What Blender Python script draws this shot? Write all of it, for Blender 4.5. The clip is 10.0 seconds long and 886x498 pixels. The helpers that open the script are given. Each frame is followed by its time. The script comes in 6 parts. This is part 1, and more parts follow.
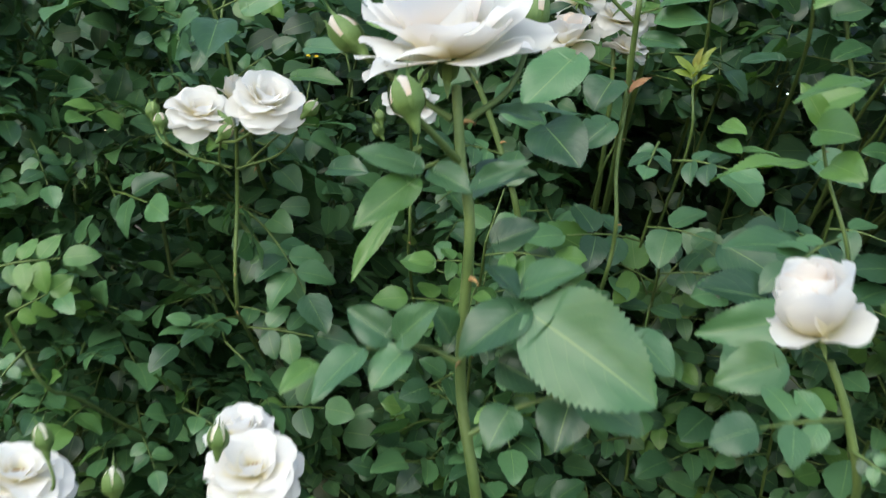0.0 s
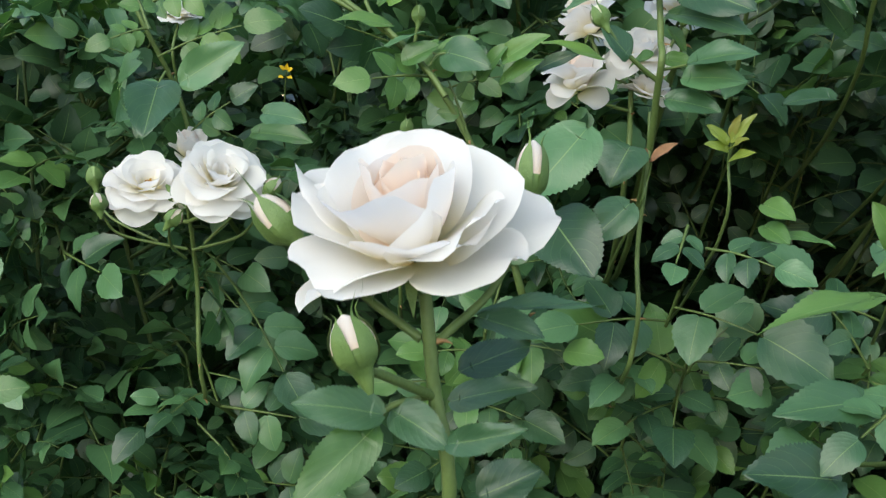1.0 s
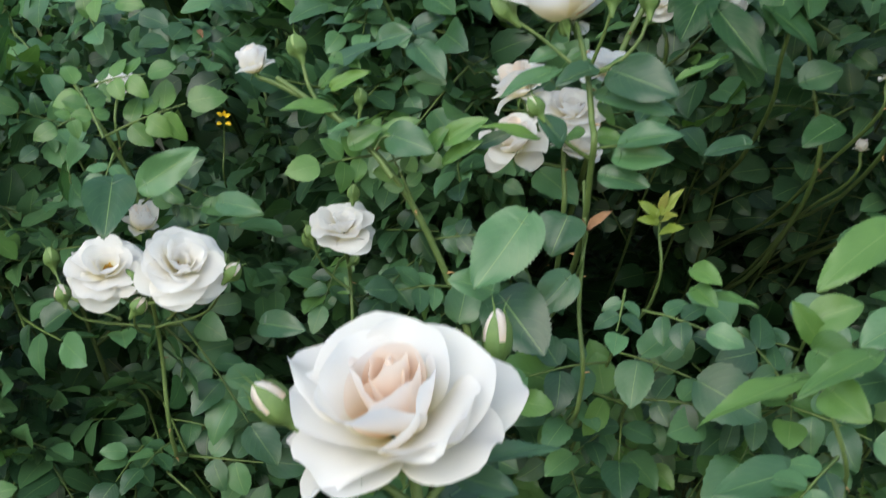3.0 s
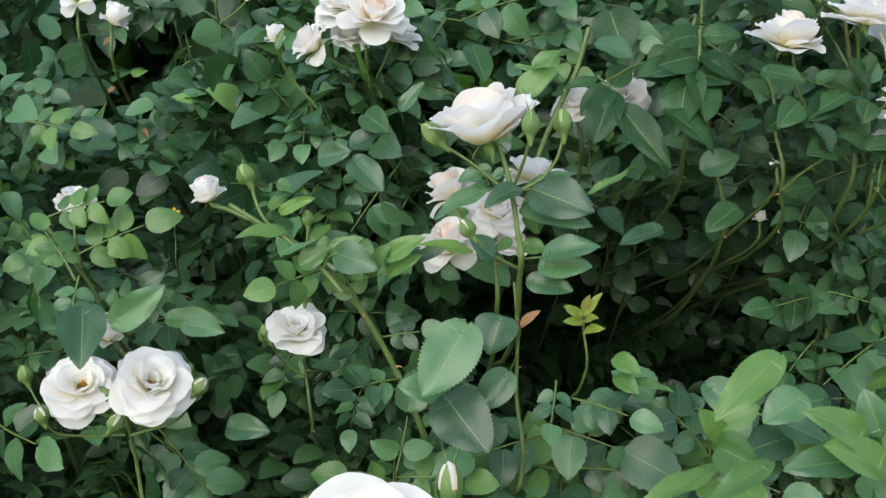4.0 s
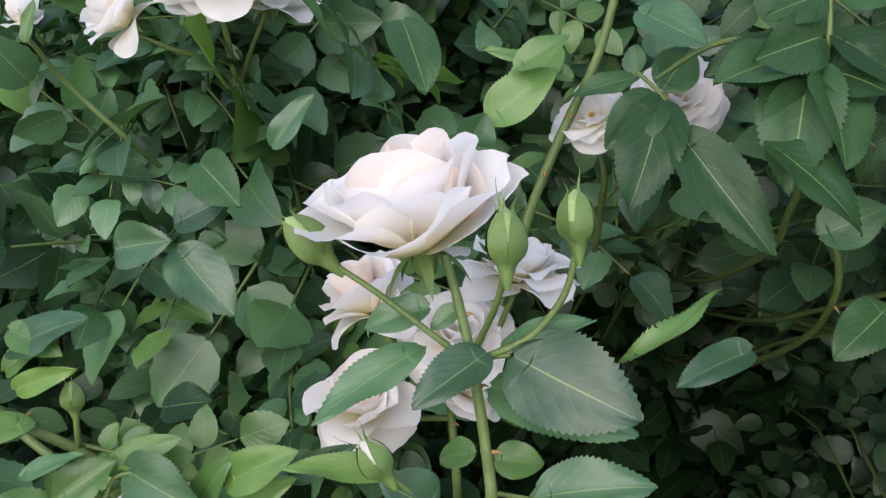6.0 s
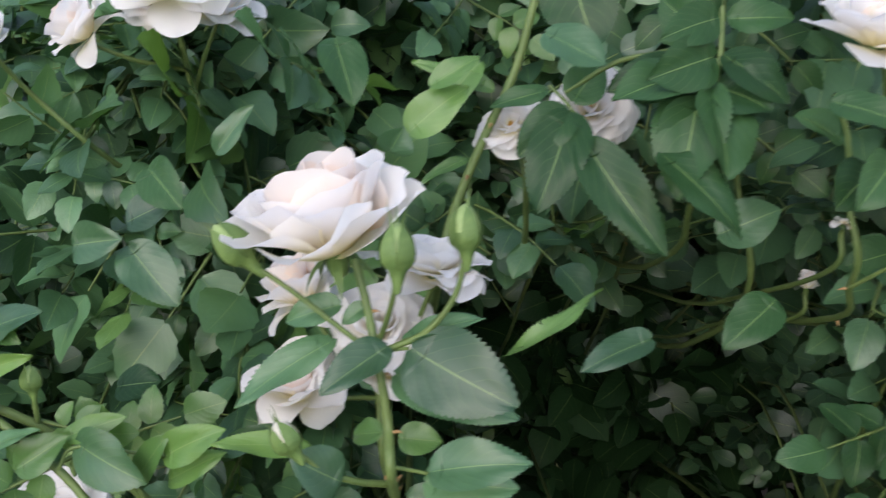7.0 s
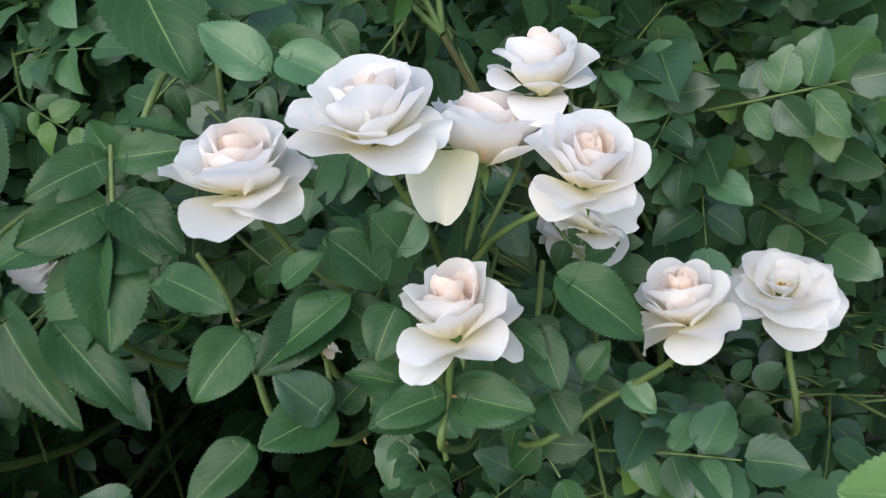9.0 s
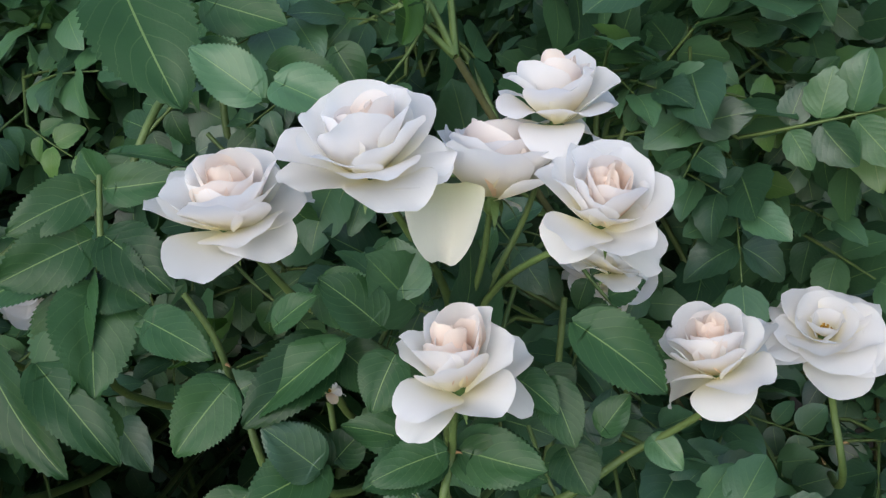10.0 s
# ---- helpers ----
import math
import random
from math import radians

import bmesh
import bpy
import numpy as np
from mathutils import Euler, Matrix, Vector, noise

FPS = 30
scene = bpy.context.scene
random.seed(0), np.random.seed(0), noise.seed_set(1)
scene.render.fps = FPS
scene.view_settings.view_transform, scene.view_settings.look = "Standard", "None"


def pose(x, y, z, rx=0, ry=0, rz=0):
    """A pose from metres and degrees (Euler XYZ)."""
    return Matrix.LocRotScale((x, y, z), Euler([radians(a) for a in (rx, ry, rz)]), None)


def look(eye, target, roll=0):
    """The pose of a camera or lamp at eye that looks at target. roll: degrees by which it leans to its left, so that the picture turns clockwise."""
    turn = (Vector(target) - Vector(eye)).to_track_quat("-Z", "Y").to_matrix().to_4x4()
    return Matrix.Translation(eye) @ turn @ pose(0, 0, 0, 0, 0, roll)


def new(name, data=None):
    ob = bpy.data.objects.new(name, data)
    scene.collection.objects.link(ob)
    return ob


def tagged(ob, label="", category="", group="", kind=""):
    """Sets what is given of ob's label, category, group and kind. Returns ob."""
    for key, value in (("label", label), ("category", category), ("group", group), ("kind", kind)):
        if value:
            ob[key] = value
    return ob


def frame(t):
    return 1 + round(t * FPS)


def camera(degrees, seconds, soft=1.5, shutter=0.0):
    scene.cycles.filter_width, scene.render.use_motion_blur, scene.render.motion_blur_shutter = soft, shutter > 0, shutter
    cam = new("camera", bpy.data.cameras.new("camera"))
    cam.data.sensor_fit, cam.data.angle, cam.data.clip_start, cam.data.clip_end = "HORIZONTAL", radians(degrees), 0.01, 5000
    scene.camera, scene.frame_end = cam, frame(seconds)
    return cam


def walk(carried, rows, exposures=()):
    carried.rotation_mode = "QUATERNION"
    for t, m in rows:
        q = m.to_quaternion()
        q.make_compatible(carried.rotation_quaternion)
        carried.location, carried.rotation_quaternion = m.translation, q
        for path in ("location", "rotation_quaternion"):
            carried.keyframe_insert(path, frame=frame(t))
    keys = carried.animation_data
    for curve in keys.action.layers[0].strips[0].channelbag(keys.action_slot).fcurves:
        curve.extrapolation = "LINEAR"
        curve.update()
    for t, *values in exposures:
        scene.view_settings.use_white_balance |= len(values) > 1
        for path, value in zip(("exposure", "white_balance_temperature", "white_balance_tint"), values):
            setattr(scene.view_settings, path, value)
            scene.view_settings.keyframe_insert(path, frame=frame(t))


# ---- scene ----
EXPOSURE = 1.36
cam = camera(46.0, 10.0, soft=1.3, shutter=0.35)
PATH = [
    (0, (0.0269, 0.0081, 1.0788), (-0.0475, 1.0047, 1.0423), 5.03),
    (0.2, (0.0262, 0.0558, 1.1089), (-0.0505, 1.0515, 1.0584), 4.71),
    (0.5, (0.0310, 0.0894, 1.1397), (-0.0533, 1.0834, 1.0703), 4.52),
    (1, (0.0257, 0.1325, 1.1939), (-0.0580, 1.1209, 1.0671), 3.12),
    (1.5, (0.0248, 0.1389, 1.2059), (-0.0522, 1.1247, 1.0569), 2.32),
    (2, (0.0305, 0.1385, 1.2133), (-0.0410, 1.1255, 1.0581), 1.43),
    (2.5, (0.0161, 0.1200, 1.2359), (-0.0263, 1.1034, 1.0594), 1.20),
    (3, (0.0054, 0.1060, 1.2899), (-0.0012, 1.0869, 1.0955), 0.16),
    (3.2, (0.0020, 0.0964, 1.3257), (0.0133, 1.0753, 1.1218), 0.44),
    (4.3, (0.0001, 0.0467, 1.4036), (0.0695, 1.0221, 1.1945), -3.68),
    (4.5, (0.0037, 0.0666, 1.4192), (0.0764, 1.0382, 1.1941), -4.20),
    (4.7, (0.0212, 0.2432, 1.4117), (0.0935, 1.2047, 1.1469), -4.63),
    (5, (0.0322, 0.3554, 1.4326), (0.1156, 1.2972, 1.1071), -3.85),
    (5.2, (0.0390, 0.3813, 1.4386), (0.1222, 1.3195, 1.1026), -3.61),
    (6.3, (0.0697, 0.4429, 1.4151), (0.1102, 1.3886, 1.0928), -3.85),
    (6.5, (0.0697, 0.4393, 1.4168), (0.1139, 1.3820, 1.0860), -3.72),
    (7, (0.1027, 0.3971, 1.4475), (0.1406, 1.3304, 1.0904), -3.50),
    (7.5, (0.1933, 0.3718, 1.4990), (0.2038, 1.2852, 1.0921), -5.02),
    (8, (0.3108, 0.3734, 1.5167), (0.2740, 1.2774, 1.0908), -8.80),
    (8.5, (0.3696, 0.3933, 1.5241), (0.3571, 1.2954, 1.0927), -10.17),
    (9, (0.3992, 0.4737, 1.4982), (0.3537, 1.3686, 1.0544), -11.73),
    (9.5, (0.4078, 0.5033, 1.4902), (0.3416, 1.4012, 1.0549), -12.42),
    (10, (0.4128, 0.5053, 1.4893), (0.3272, 1.4079, 1.0674), -12.51),
]
walk(cam, [(t, look(eye, target, roll)) for t, eye, target, roll in PATH], exposures=[(0.0, EXPOSURE + 0.1, 7480, 8), (0.5, EXPOSURE + 0.12, 7480, 8), (1.5, EXPOSURE - 0.06, 7480, 8), (3.0, EXPOSURE - 0.04, 7480, 9), (4.5, EXPOSURE + 0.1, 7480, 13), (5.0, EXPOSURE + 0.22, 7400, 18), (6.3, EXPOSURE + 0.0, 7350, 23), (7.5, EXPOSURE + 0.1, 7300, 19), (8.0, EXPOSURE + 0.18, 7250, 17), (9.0, EXPOSURE - 0.04, 7200, 16), (10.0, EXPOSURE - 0.26, 7150, 16)])

# ---- light: a bright, hazy sky with a very soft sun ----
world = bpy.data.worlds.new("sky")
scene.world = world
world.use_nodes = True
nt = world.node_tree
nt.nodes.clear()
sky = nt.nodes.new("ShaderNodeTexSky")
sky.sky_type = "NISHITA"
sky.sun_disc = False
sky.sun_elevation = radians(39)
sky.sun_rotation = radians(205)
sky.air_density, sky.dust_density, sky.ozone_density = 1.2, 0.9, 1.0
bg = nt.nodes.new("ShaderNodeBackground")
bg.inputs["Strength"].default_value = 0.15
out = nt.nodes.new("ShaderNodeOutputWorld")
nt.links.new(sky.outputs[0], bg.inputs[0])
nt.links.new(bg.outputs[0], out.inputs[0])
sun_data = bpy.data.lights.new("sun", "SUN")
sun_data.energy = 1.1
sun_data.angle = radians(60)
sun_data.color = (0.88, 0.95, 1.0)
sun_ob = new("sun", sun_data)
sun_ob.matrix_world = look((-0.7, -1.2, 2.85), (0.25, 0.9, 1.0))



# ---- materials ----
def mat_new(name):
    m = bpy.data.materials.new(name)
    m.use_nodes = True
    m.node_tree.nodes.clear()
    return m, m.node_tree.nodes, m.node_tree.links


def node(ns, kind, **vals):
    n = ns.new("ShaderNode" + kind)
    for k, v in vals.items():
        if k == "op":
            n.operation = v
        elif k == "blend":
            n.blend_type = v
        elif k == "dtype":
            n.data_type = v
    return n


def ramp(ns, ls, fac, stops):
    r = ns.new("ShaderNodeValToRGB")
    el = r.color_ramp.elements
    while len(el) < len(stops):
        el.new(0.5)
    for e, (p, c) in zip(el, stops):
        e.position, e.color = p, (*c, 1)
    ls.new(fac, r.inputs[0])
    return r.outputs[0]


def math_node(ns, ls, op, a, b=None):
    n = node(ns, "Math", op=op)
    for i, v in enumerate((a, b)):
        if v is None:
            continue
        if isinstance(v, (int, float)):
            n.inputs[i].default_value = v
        else:
            ls.new(v, n.inputs[i])
    return n.outputs[0]


def mix_rgb(ns, ls, fac, a, b, blend="MIX"):
    n = ns.new("ShaderNodeMix")
    n.data_type, n.blend_type = "RGBA", blend
    for i, v in ((0, fac), (6, a), (7, b)):
        if isinstance(v, (int, float)):
            n.inputs[i].default_value = v
        elif isinstance(v, tuple):
            n.inputs[i].default_value = (*v, 1)
        else:
            ls.new(v, n.inputs[i])
    return n.outputs[2]


def leaf_material(name, dark, mid, light, young, translucent=0.22, young_at=0.93, gloss=0.5):
    """Rose leaf: per-leaf tone, pale midrib and side veins, quilted relief, waxy gloss, light through the blade."""
    m, ns, ls = mat_new(name)
    uv = ns.new("ShaderNodeUVMap").outputs[0]
    sep = ns.new("ShaderNodeSeparateXYZ")
    ls.new(uv, sep.inputs[0])
    info = ns.new("ShaderNodeObjectInfo").outputs["Random"]
    isl = ns.new("ShaderNodeNewGeometry").outputs["Random Per Island"]
    tone = math_node(ns, ls, "FRACT", math_node(ns, ls, "ADD", info, isl))
    tex = ns.new("ShaderNodeTexCoord").outputs["Object"]
    big = ns.new("ShaderNodeTexNoise")
    big.inputs["Scale"].default_value = 6.0
    ls.new(tex, big.inputs["Vector"])
    t2 = math_node(ns, ls, "ADD", math_node(ns, ls, "MULTIPLY", tone, 0.8), math_node(ns, ls, "MULTIPLY", big.outputs[0], 0.2))
    col = ramp(ns, ls, t2, [(0.0, dark), (0.35, mid), (0.72, light), (young_at - 0.05, light), (young_at, young)])
    fine = ns.new("ShaderNodeTexNoise")
    fine.inputs["Scale"].default_value = 90.0
    fine.inputs["Detail"].default_value = 3.0
    ls.new(tex, fine.inputs["Vector"])
    col = mix_rgb(ns, ls, 0.7, col, mix_rgb(ns, ls, fine.outputs[0], (0.86, 0.87, 0.86), (1.10, 1.10, 1.10)), "MULTIPLY")
    # veins: u runs 0..1 across, v 0..1 along
    au = math_node(ns, ls, "ABSOLUTE", math_node(ns, ls, "SUBTRACT", sep.outputs[0], 0.5))
    rib = math_node(ns, ls, "LESS_THAN", au, 0.011)
    bend = math_node(ns, ls, "MULTIPLY", math_node(ns, ls, "SUBTRACT", fine.outputs[0], 0.5), 0.5)
    w = math_node(ns, ls, "SUBTRACT", math_node(ns, ls, "ADD", math_node(ns, ls, "MULTIPLY", sep.outputs[1], 6.5), bend), math_node(ns, ls, "MULTIPLY", math_node(ns, ls, "POWER", au, 1.3), 7.0))
    tri = math_node(ns, ls, "PINGPONG", w, 0.5)
    side = math_node(ns, ls, "LESS_THAN", tri, 0.035)
    vein = math_node(ns, ls, "MAXIMUM", math_node(ns, ls, "MULTIPLY", rib, 0.55), math_node(ns, ls, "MULTIPLY", side, 0.10))
    col = mix_rgb(ns, ls, vein, col, (0.18, 0.28, 0.10))
    height = math_node(ns, ls, "ADD", math_node(ns, ls, "MULTIPLY", math_node(ns, ls, "SINE", math_node(ns, ls, "MULTIPLY", tri, 3.14)), 0.12), math_node(ns, ls, "MULTIPLY", fine.outputs[0], 0.2))
    wave = ns.new("ShaderNodeTexNoise")
    wave.inputs["Scale"].default_value = 75.0
    ls.new(tex, wave.inputs["Vector"])
    height = math_node(ns, ls, "ADD", height, math_node(ns, ls, "MULTIPLY", wave.outputs[0], 0.5))
    grain = ns.new("ShaderNodeTexNoise")
    grain.inputs["Scale"].default_value = 620.0
    grain.inputs["Detail"].default_value = 3.0
    ls.new(tex, grain.inputs["Vector"])
    height = math_node(ns, ls, "ADD", height, math_node(ns, ls, "MULTIPLY", grain.outputs[0], 0.25))
    height = math_node(ns, ls, "SUBTRACT", height, math_node(ns, ls, "MULTIPLY", rib, 0.5))
    bump = ns.new("ShaderNodeBump")
    bump.inputs["Strength"].default_value = 0.36
    bump.inputs["Distance"].default_value = 0.0010
    ls.new(height, bump.inputs["Height"])
    bs = ns.new("ShaderNodeBsdfPrincipled")
    ls.new(col, bs.inputs["Base Color"])
    rough = math_node(ns, ls, "ADD", math_node(ns, ls, "MULTIPLY", fine.outputs[0], 0.08), 0.34)
    ls.new(rough, bs.inputs["Roughness"])
    bs.inputs["Specular IOR Level"].default_value = gloss
    ls.new(bump.outputs[0], bs.inputs["Normal"])
    tr = ns.new("ShaderNodeBsdfTranslucent")
    ls.new(mix_rgb(ns, ls, 1.0, col, (1.5, 1.7, 0.7), "MULTIPLY"), tr.inputs[0])
    mx = ns.new("ShaderNodeMixShader")
    mx.inputs[0].default_value = translucent
    ls.new(bs.outputs[0], mx.inputs[1])
    ls.new(tr.outputs[0], mx.inputs[2])
    o = ns.new("ShaderNodeOutputMaterial")
    ls.new(mx.outputs[0], o.inputs[0])
    return m


def petal_material(name, base, body, tip):
    """Rose petal: thin, soft, lit through, tinted towards its base, with fine long veins."""
    m, ns, ls = mat_new(name)
    uv = ns.new("ShaderNodeUVMap").outputs[0]
    sep = ns.new("ShaderNodeSeparateXYZ")
    ls.new(uv, sep.inputs[0])
    col = ramp(ns, ls, sep.outputs[1], [(0.0, base), (0.50, body), (1.0, tip)])
    tex = ns.new("ShaderNodeTexCoord").outputs["Object"]
    blot = ns.new("ShaderNodeTexNoise")
    blot.inputs["Scale"].default_value = 55.0
    ls.new(tex, blot.inputs["Vector"])
    col = mix_rgb(ns, ls, 0.35, col, mix_rgb(ns, ls, blot.outputs[0], (0.93, 0.92, 0.90), (1.03, 1.02, 1.02)), "MULTIPLY")
    mp = ns.new("ShaderNodeMapping")
    mp.inputs["Scale"].default_value = (34, 3, 1)
    ls.new(uv, mp.inputs[0])
    veins = ns.new("ShaderNodeTexNoise")
    veins.inputs["Scale"].default_value = 1.6
    veins.inputs["Detail"].default_value = 3.0
    ls.new(mp.outputs[0], veins.inputs["Vector"])
    bump = ns.new("ShaderNodeBump")
    bump.inputs["Strength"].default_value = 0.16
    bump.inputs["Distance"].default_value = 0.0006
    ls.new(veins.outputs[0], bump.inputs["Height"])
    bs = ns.new("ShaderNodeBsdfPrincipled")
    ls.new(col, bs.inputs["Base Color"])
    bs.inputs["Roughness"].default_value = 0.62
    bs.inputs["Specular IOR Level"].default_value = 0.22
    ls.new(bump.outputs[0], bs.inputs["Normal"])
    tr = ns.new("ShaderNodeBsdfTranslucent")
    ls.new(col, tr.inputs[0])
    mx = ns.new("ShaderNodeMixShader")
    mx.inputs[0].default_value = 0.58
    ls.new(bs.outputs[0], mx.inputs[1])
    ls.new(tr.outputs[0], mx.inputs[2])
    o = ns.new("ShaderNodeOutputMaterial")
    ls.new(mx.outputs[0], o.inputs[0])
    return m


def plain_material(name, c1, c2, scale, rough=0.6, bump_d=0.001, spec=0.3):
    m, ns, ls = mat_new(name)
    tex = ns.new("ShaderNodeTexCoord").outputs["Object"]
    n1 = ns.new("ShaderNodeTexNoise")
    n1.inputs["Scale"].default_value = scale
    n1.inputs["Detail"].default_value = 5.0
    ls.new(tex, n1.inputs["Vector"])
    n2 = ns.new("ShaderNodeTexNoise")
    n2.inputs["Scale"].default_value = scale * 9
    n2.inputs["Detail"].default_value = 3.0
    ls.new(tex, n2.inputs["Vector"])
    col = ramp(ns, ls, n1.outputs[0], [(0.3, c1), (0.7, c2)])
    col = mix_rgb(ns, ls, 0.5, col, mix_rgb(ns, ls, n2.outputs[0], (0.7, 0.7, 0.7), (1.3, 1.3, 1.3)), "MULTIPLY")
    bump = ns.new("ShaderNodeBump")
    bump.inputs["Strength"].default_value = 0.5
    bump.inputs["Distance"].default_value = bump_d
    ls.new(n2.outputs[0], bump.inputs["Height"])
    bs = ns.new("ShaderNodeBsdfPrincipled")
    ls.new(col, bs.inputs["Base Color"])
    bs.inputs["Roughness"].default_value = rough
    bs.inputs["Specular IOR Level"].default_value = spec
    ls.new(bump.outputs[0], bs.inputs["Normal"])
    o = ns.new("ShaderNodeOutputMaterial")
    ls.new(bs.outputs[0], o.inputs[0])
    return m


LEAF = leaf_material("rose_leaf", (0.012, 0.040, 0.019), (0.027, 0.081, 0.037), (0.063, 0.155, 0.066), (0.16, 0.31, 0.08), 0.2, 0.92, 0.5)
LEAF_BLUE = leaf_material("blue_green_rose_leaf", (0.014, 0.044, 0.022), (0.028, 0.080, 0.039), (0.054, 0.134, 0.060), (0.07, 0.16, 0.055), 0.18, 0.95, 0.46)
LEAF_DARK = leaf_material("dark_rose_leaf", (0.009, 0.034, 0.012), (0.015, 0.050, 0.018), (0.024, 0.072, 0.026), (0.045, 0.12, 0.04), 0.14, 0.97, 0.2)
LEAF_FRESH = leaf_material("young_rose_leaf", (0.042, 0.108, 0.033), (0.060, 0.145, 0.040), (0.086, 0.185, 0.048), (0.15, 0.27, 0.055), 0.28, 0.93, 0.45)
LEAF_RED = leaf_material("red_shoot_leaf", (0.14, 0.20, 0.03), (0.17, 0.23, 0.04), (0.20, 0.20, 0.05), (0.26, 0.13, 0.05), 0.3)
PETAL = petal_material("white_petal", (0.89, 0.83, 0.56), (0.868, 0.855, 0.835), (0.86, 0.862, 0.872))
PETAL_HEART = petal_material("peach_petal", (0.92, 0.66, 0.43), (0.875, 0.775, 0.695), (0.86, 0.82, 0.795))
PETAL_CORE = petal_material("deep_peach_petal", (0.93, 0.58, 0.38), (0.90, 0.73, 0.61), (0.88, 0.79, 0.72))
PETAL_OLD = petal_material("cream_petal", (0.84, 0.85, 0.54), (0.89, 0.88, 0.74), (0.90, 0.89, 0.81))
PETAL_PINK = petal_material("faded_pink_petal", (0.70, 0.50, 0.34), (0.80, 0.66, 0.56), (0.80, 0.70, 0.62))
STEM = plain_material("green_stem", (0.06, 0.105, 0.03), (0.095, 0.145, 0.045), 60, 0.5, 0.0006)
STEM_BROWN = plain_material("woody_stem", (0.07, 0.075, 0.03), (0.115, 0.12, 0.05), 45, 0.65, 0.001)
SEPAL = plain_material("bud_sepal", (0.055, 0.112, 0.03), (0.105, 0.175, 0.052), 120, 0.5, 0.0005)
SEPAL_PALE = plain_material("pale_bud_seam", (0.15, 0.23, 0.08), (0.23, 0.32, 0.13), 120, 0.5, 0.0005)
THORN = plain_material("thorn", (0.24, 0.13, 0.06), (0.33, 0.21, 0.09), 200, 0.5, 0.0002)
STAMEN = plain_material("stamen", (0.42, 0.22, 0.03), (0.62, 0.36, 0.07), 300, 0.7, 0.0004)
SOIL = plain_material("soil", (0.035, 0.026, 0.018), (0.075, 0.056, 0.038), 9, 0.95, 0.006, 0.1)
DRY = plain_material("withered_leaf", (0.16, 0.085, 0.045), (0.26, 0.15, 0.085), 90, 0.8, 0.001, 0.15)
YELLOW = plain_material("yellow_floret", (0.62, 0.42, 0.02), (0.75, 0.52, 0.04), 200, 0.6, 0.0004)


# ---- mesh helpers ----
def build(name, verts, quads, uvs=None, mats=(), index=None, smooth=True):
    """A mesh from arrays: (n,3) points, (m,4) quads, (n,2) texture places."""
    verts, quads = np.asarray(verts, np.float32), np.asarray(quads, np.int32)
    me = bpy.data.meshes.new(name)
    me.vertices.add(len(verts))
    me.vertices.foreach_set("co", verts.ravel())
    me.loops.add(quads.size)
    me.loops.foreach_set("vertex_index", quads.ravel())
    me.polygons.add(len(quads))
    me.polygons.foreach_set("loop_start", np.arange(0, quads.size, 4, dtype=np.int32))
    me.polygons.foreach_set("loop_total", np.full(len(quads), 4, np.int32))
    for m in mats:
        me.materials.append(m)
    if index is not None:
        me.polygons.foreach_set("material_index", np.asarray(index, np.int32))
    if smooth:
        me.polygons.foreach_set("use_smooth", np.ones(len(quads), bool))
    layer = me.uv_layers.new(name="UVMap")
    if uvs is not None:
        layer.data.foreach_set("uv", np.asarray(uvs, np.float32)[quads.ravel()].ravel())
    me.update(calc_edges=True)
    return me


class Pile:
    """Collects pieces of geometry for one mesh."""

    def __init__(self):
        self.v, self.q, self.t, self.m, self.n = [], [], [], [], 0

    def add(self, v, q, t=None, m=0):
        v = np.asarray(v, float).reshape(-1, 3)
        q = np.asarray(q, int).reshape(-1, 4)
        self.v.append(v)
        self.q.append(q + self.n)
        self.t.append(np.zeros((len(v), 2)) if t is None else np.asarray(t, float))
        self.m.append(np.full(len(q), m) if np.isscalar(m) else np.asarray(m))
        self.n += len(v)
        return self

    def join(self, other):
        self.v, self.t, self.m = self.v + other.v, self.t + other.t, self.m + other.m
        self.q = self.q + [q + self.n for q in other.q]
        self.n += other.n

    def mesh(self, name, mats, smooth=True):
        return build(name, np.concatenate(self.v), np.concatenate(self.q), np.concatenate(self.t), mats, np.concatenate(self.m), smooth)


WORLD_OF = {}
KEEP_CLEAR = []


def thing(name, at, label, category, group="", kind=""):
    ob = new(name)
    ob.empty_display_size = 0.05
    ob.matrix_basis = pose(*at)
    WORLD_OF[ob] = pose(*at)
    return tagged(ob, label, category, group, kind)


def part(name, mesh, parent, m=None, label="", kind=""):
    """One mesh object under a thing or a part, at the world pose m."""
    ob = new(name, mesh)
    m = m or Matrix()
    ob.parent = parent
    ob.matrix_parent_inverse = WORLD_OF[parent].inverted()
    ob.matrix_basis = m
    WORLD_OF[ob] = m
    return tagged(ob, label, "", "", kind)


def grid_quads(nu, nv):
    """Quads of a grid of nv+1 rows of nu+1 points."""
    return [(r * (nu + 1) + c, r * (nu + 1) + c + 1, (r + 1) * (nu + 1) + c + 1, (r + 1) * (nu + 1) + c) for r in range(nv) for c in range(nu)]


def unit(v):
    v = np.asarray(v, float)
    return v / max(np.linalg.norm(v), 1e-9)


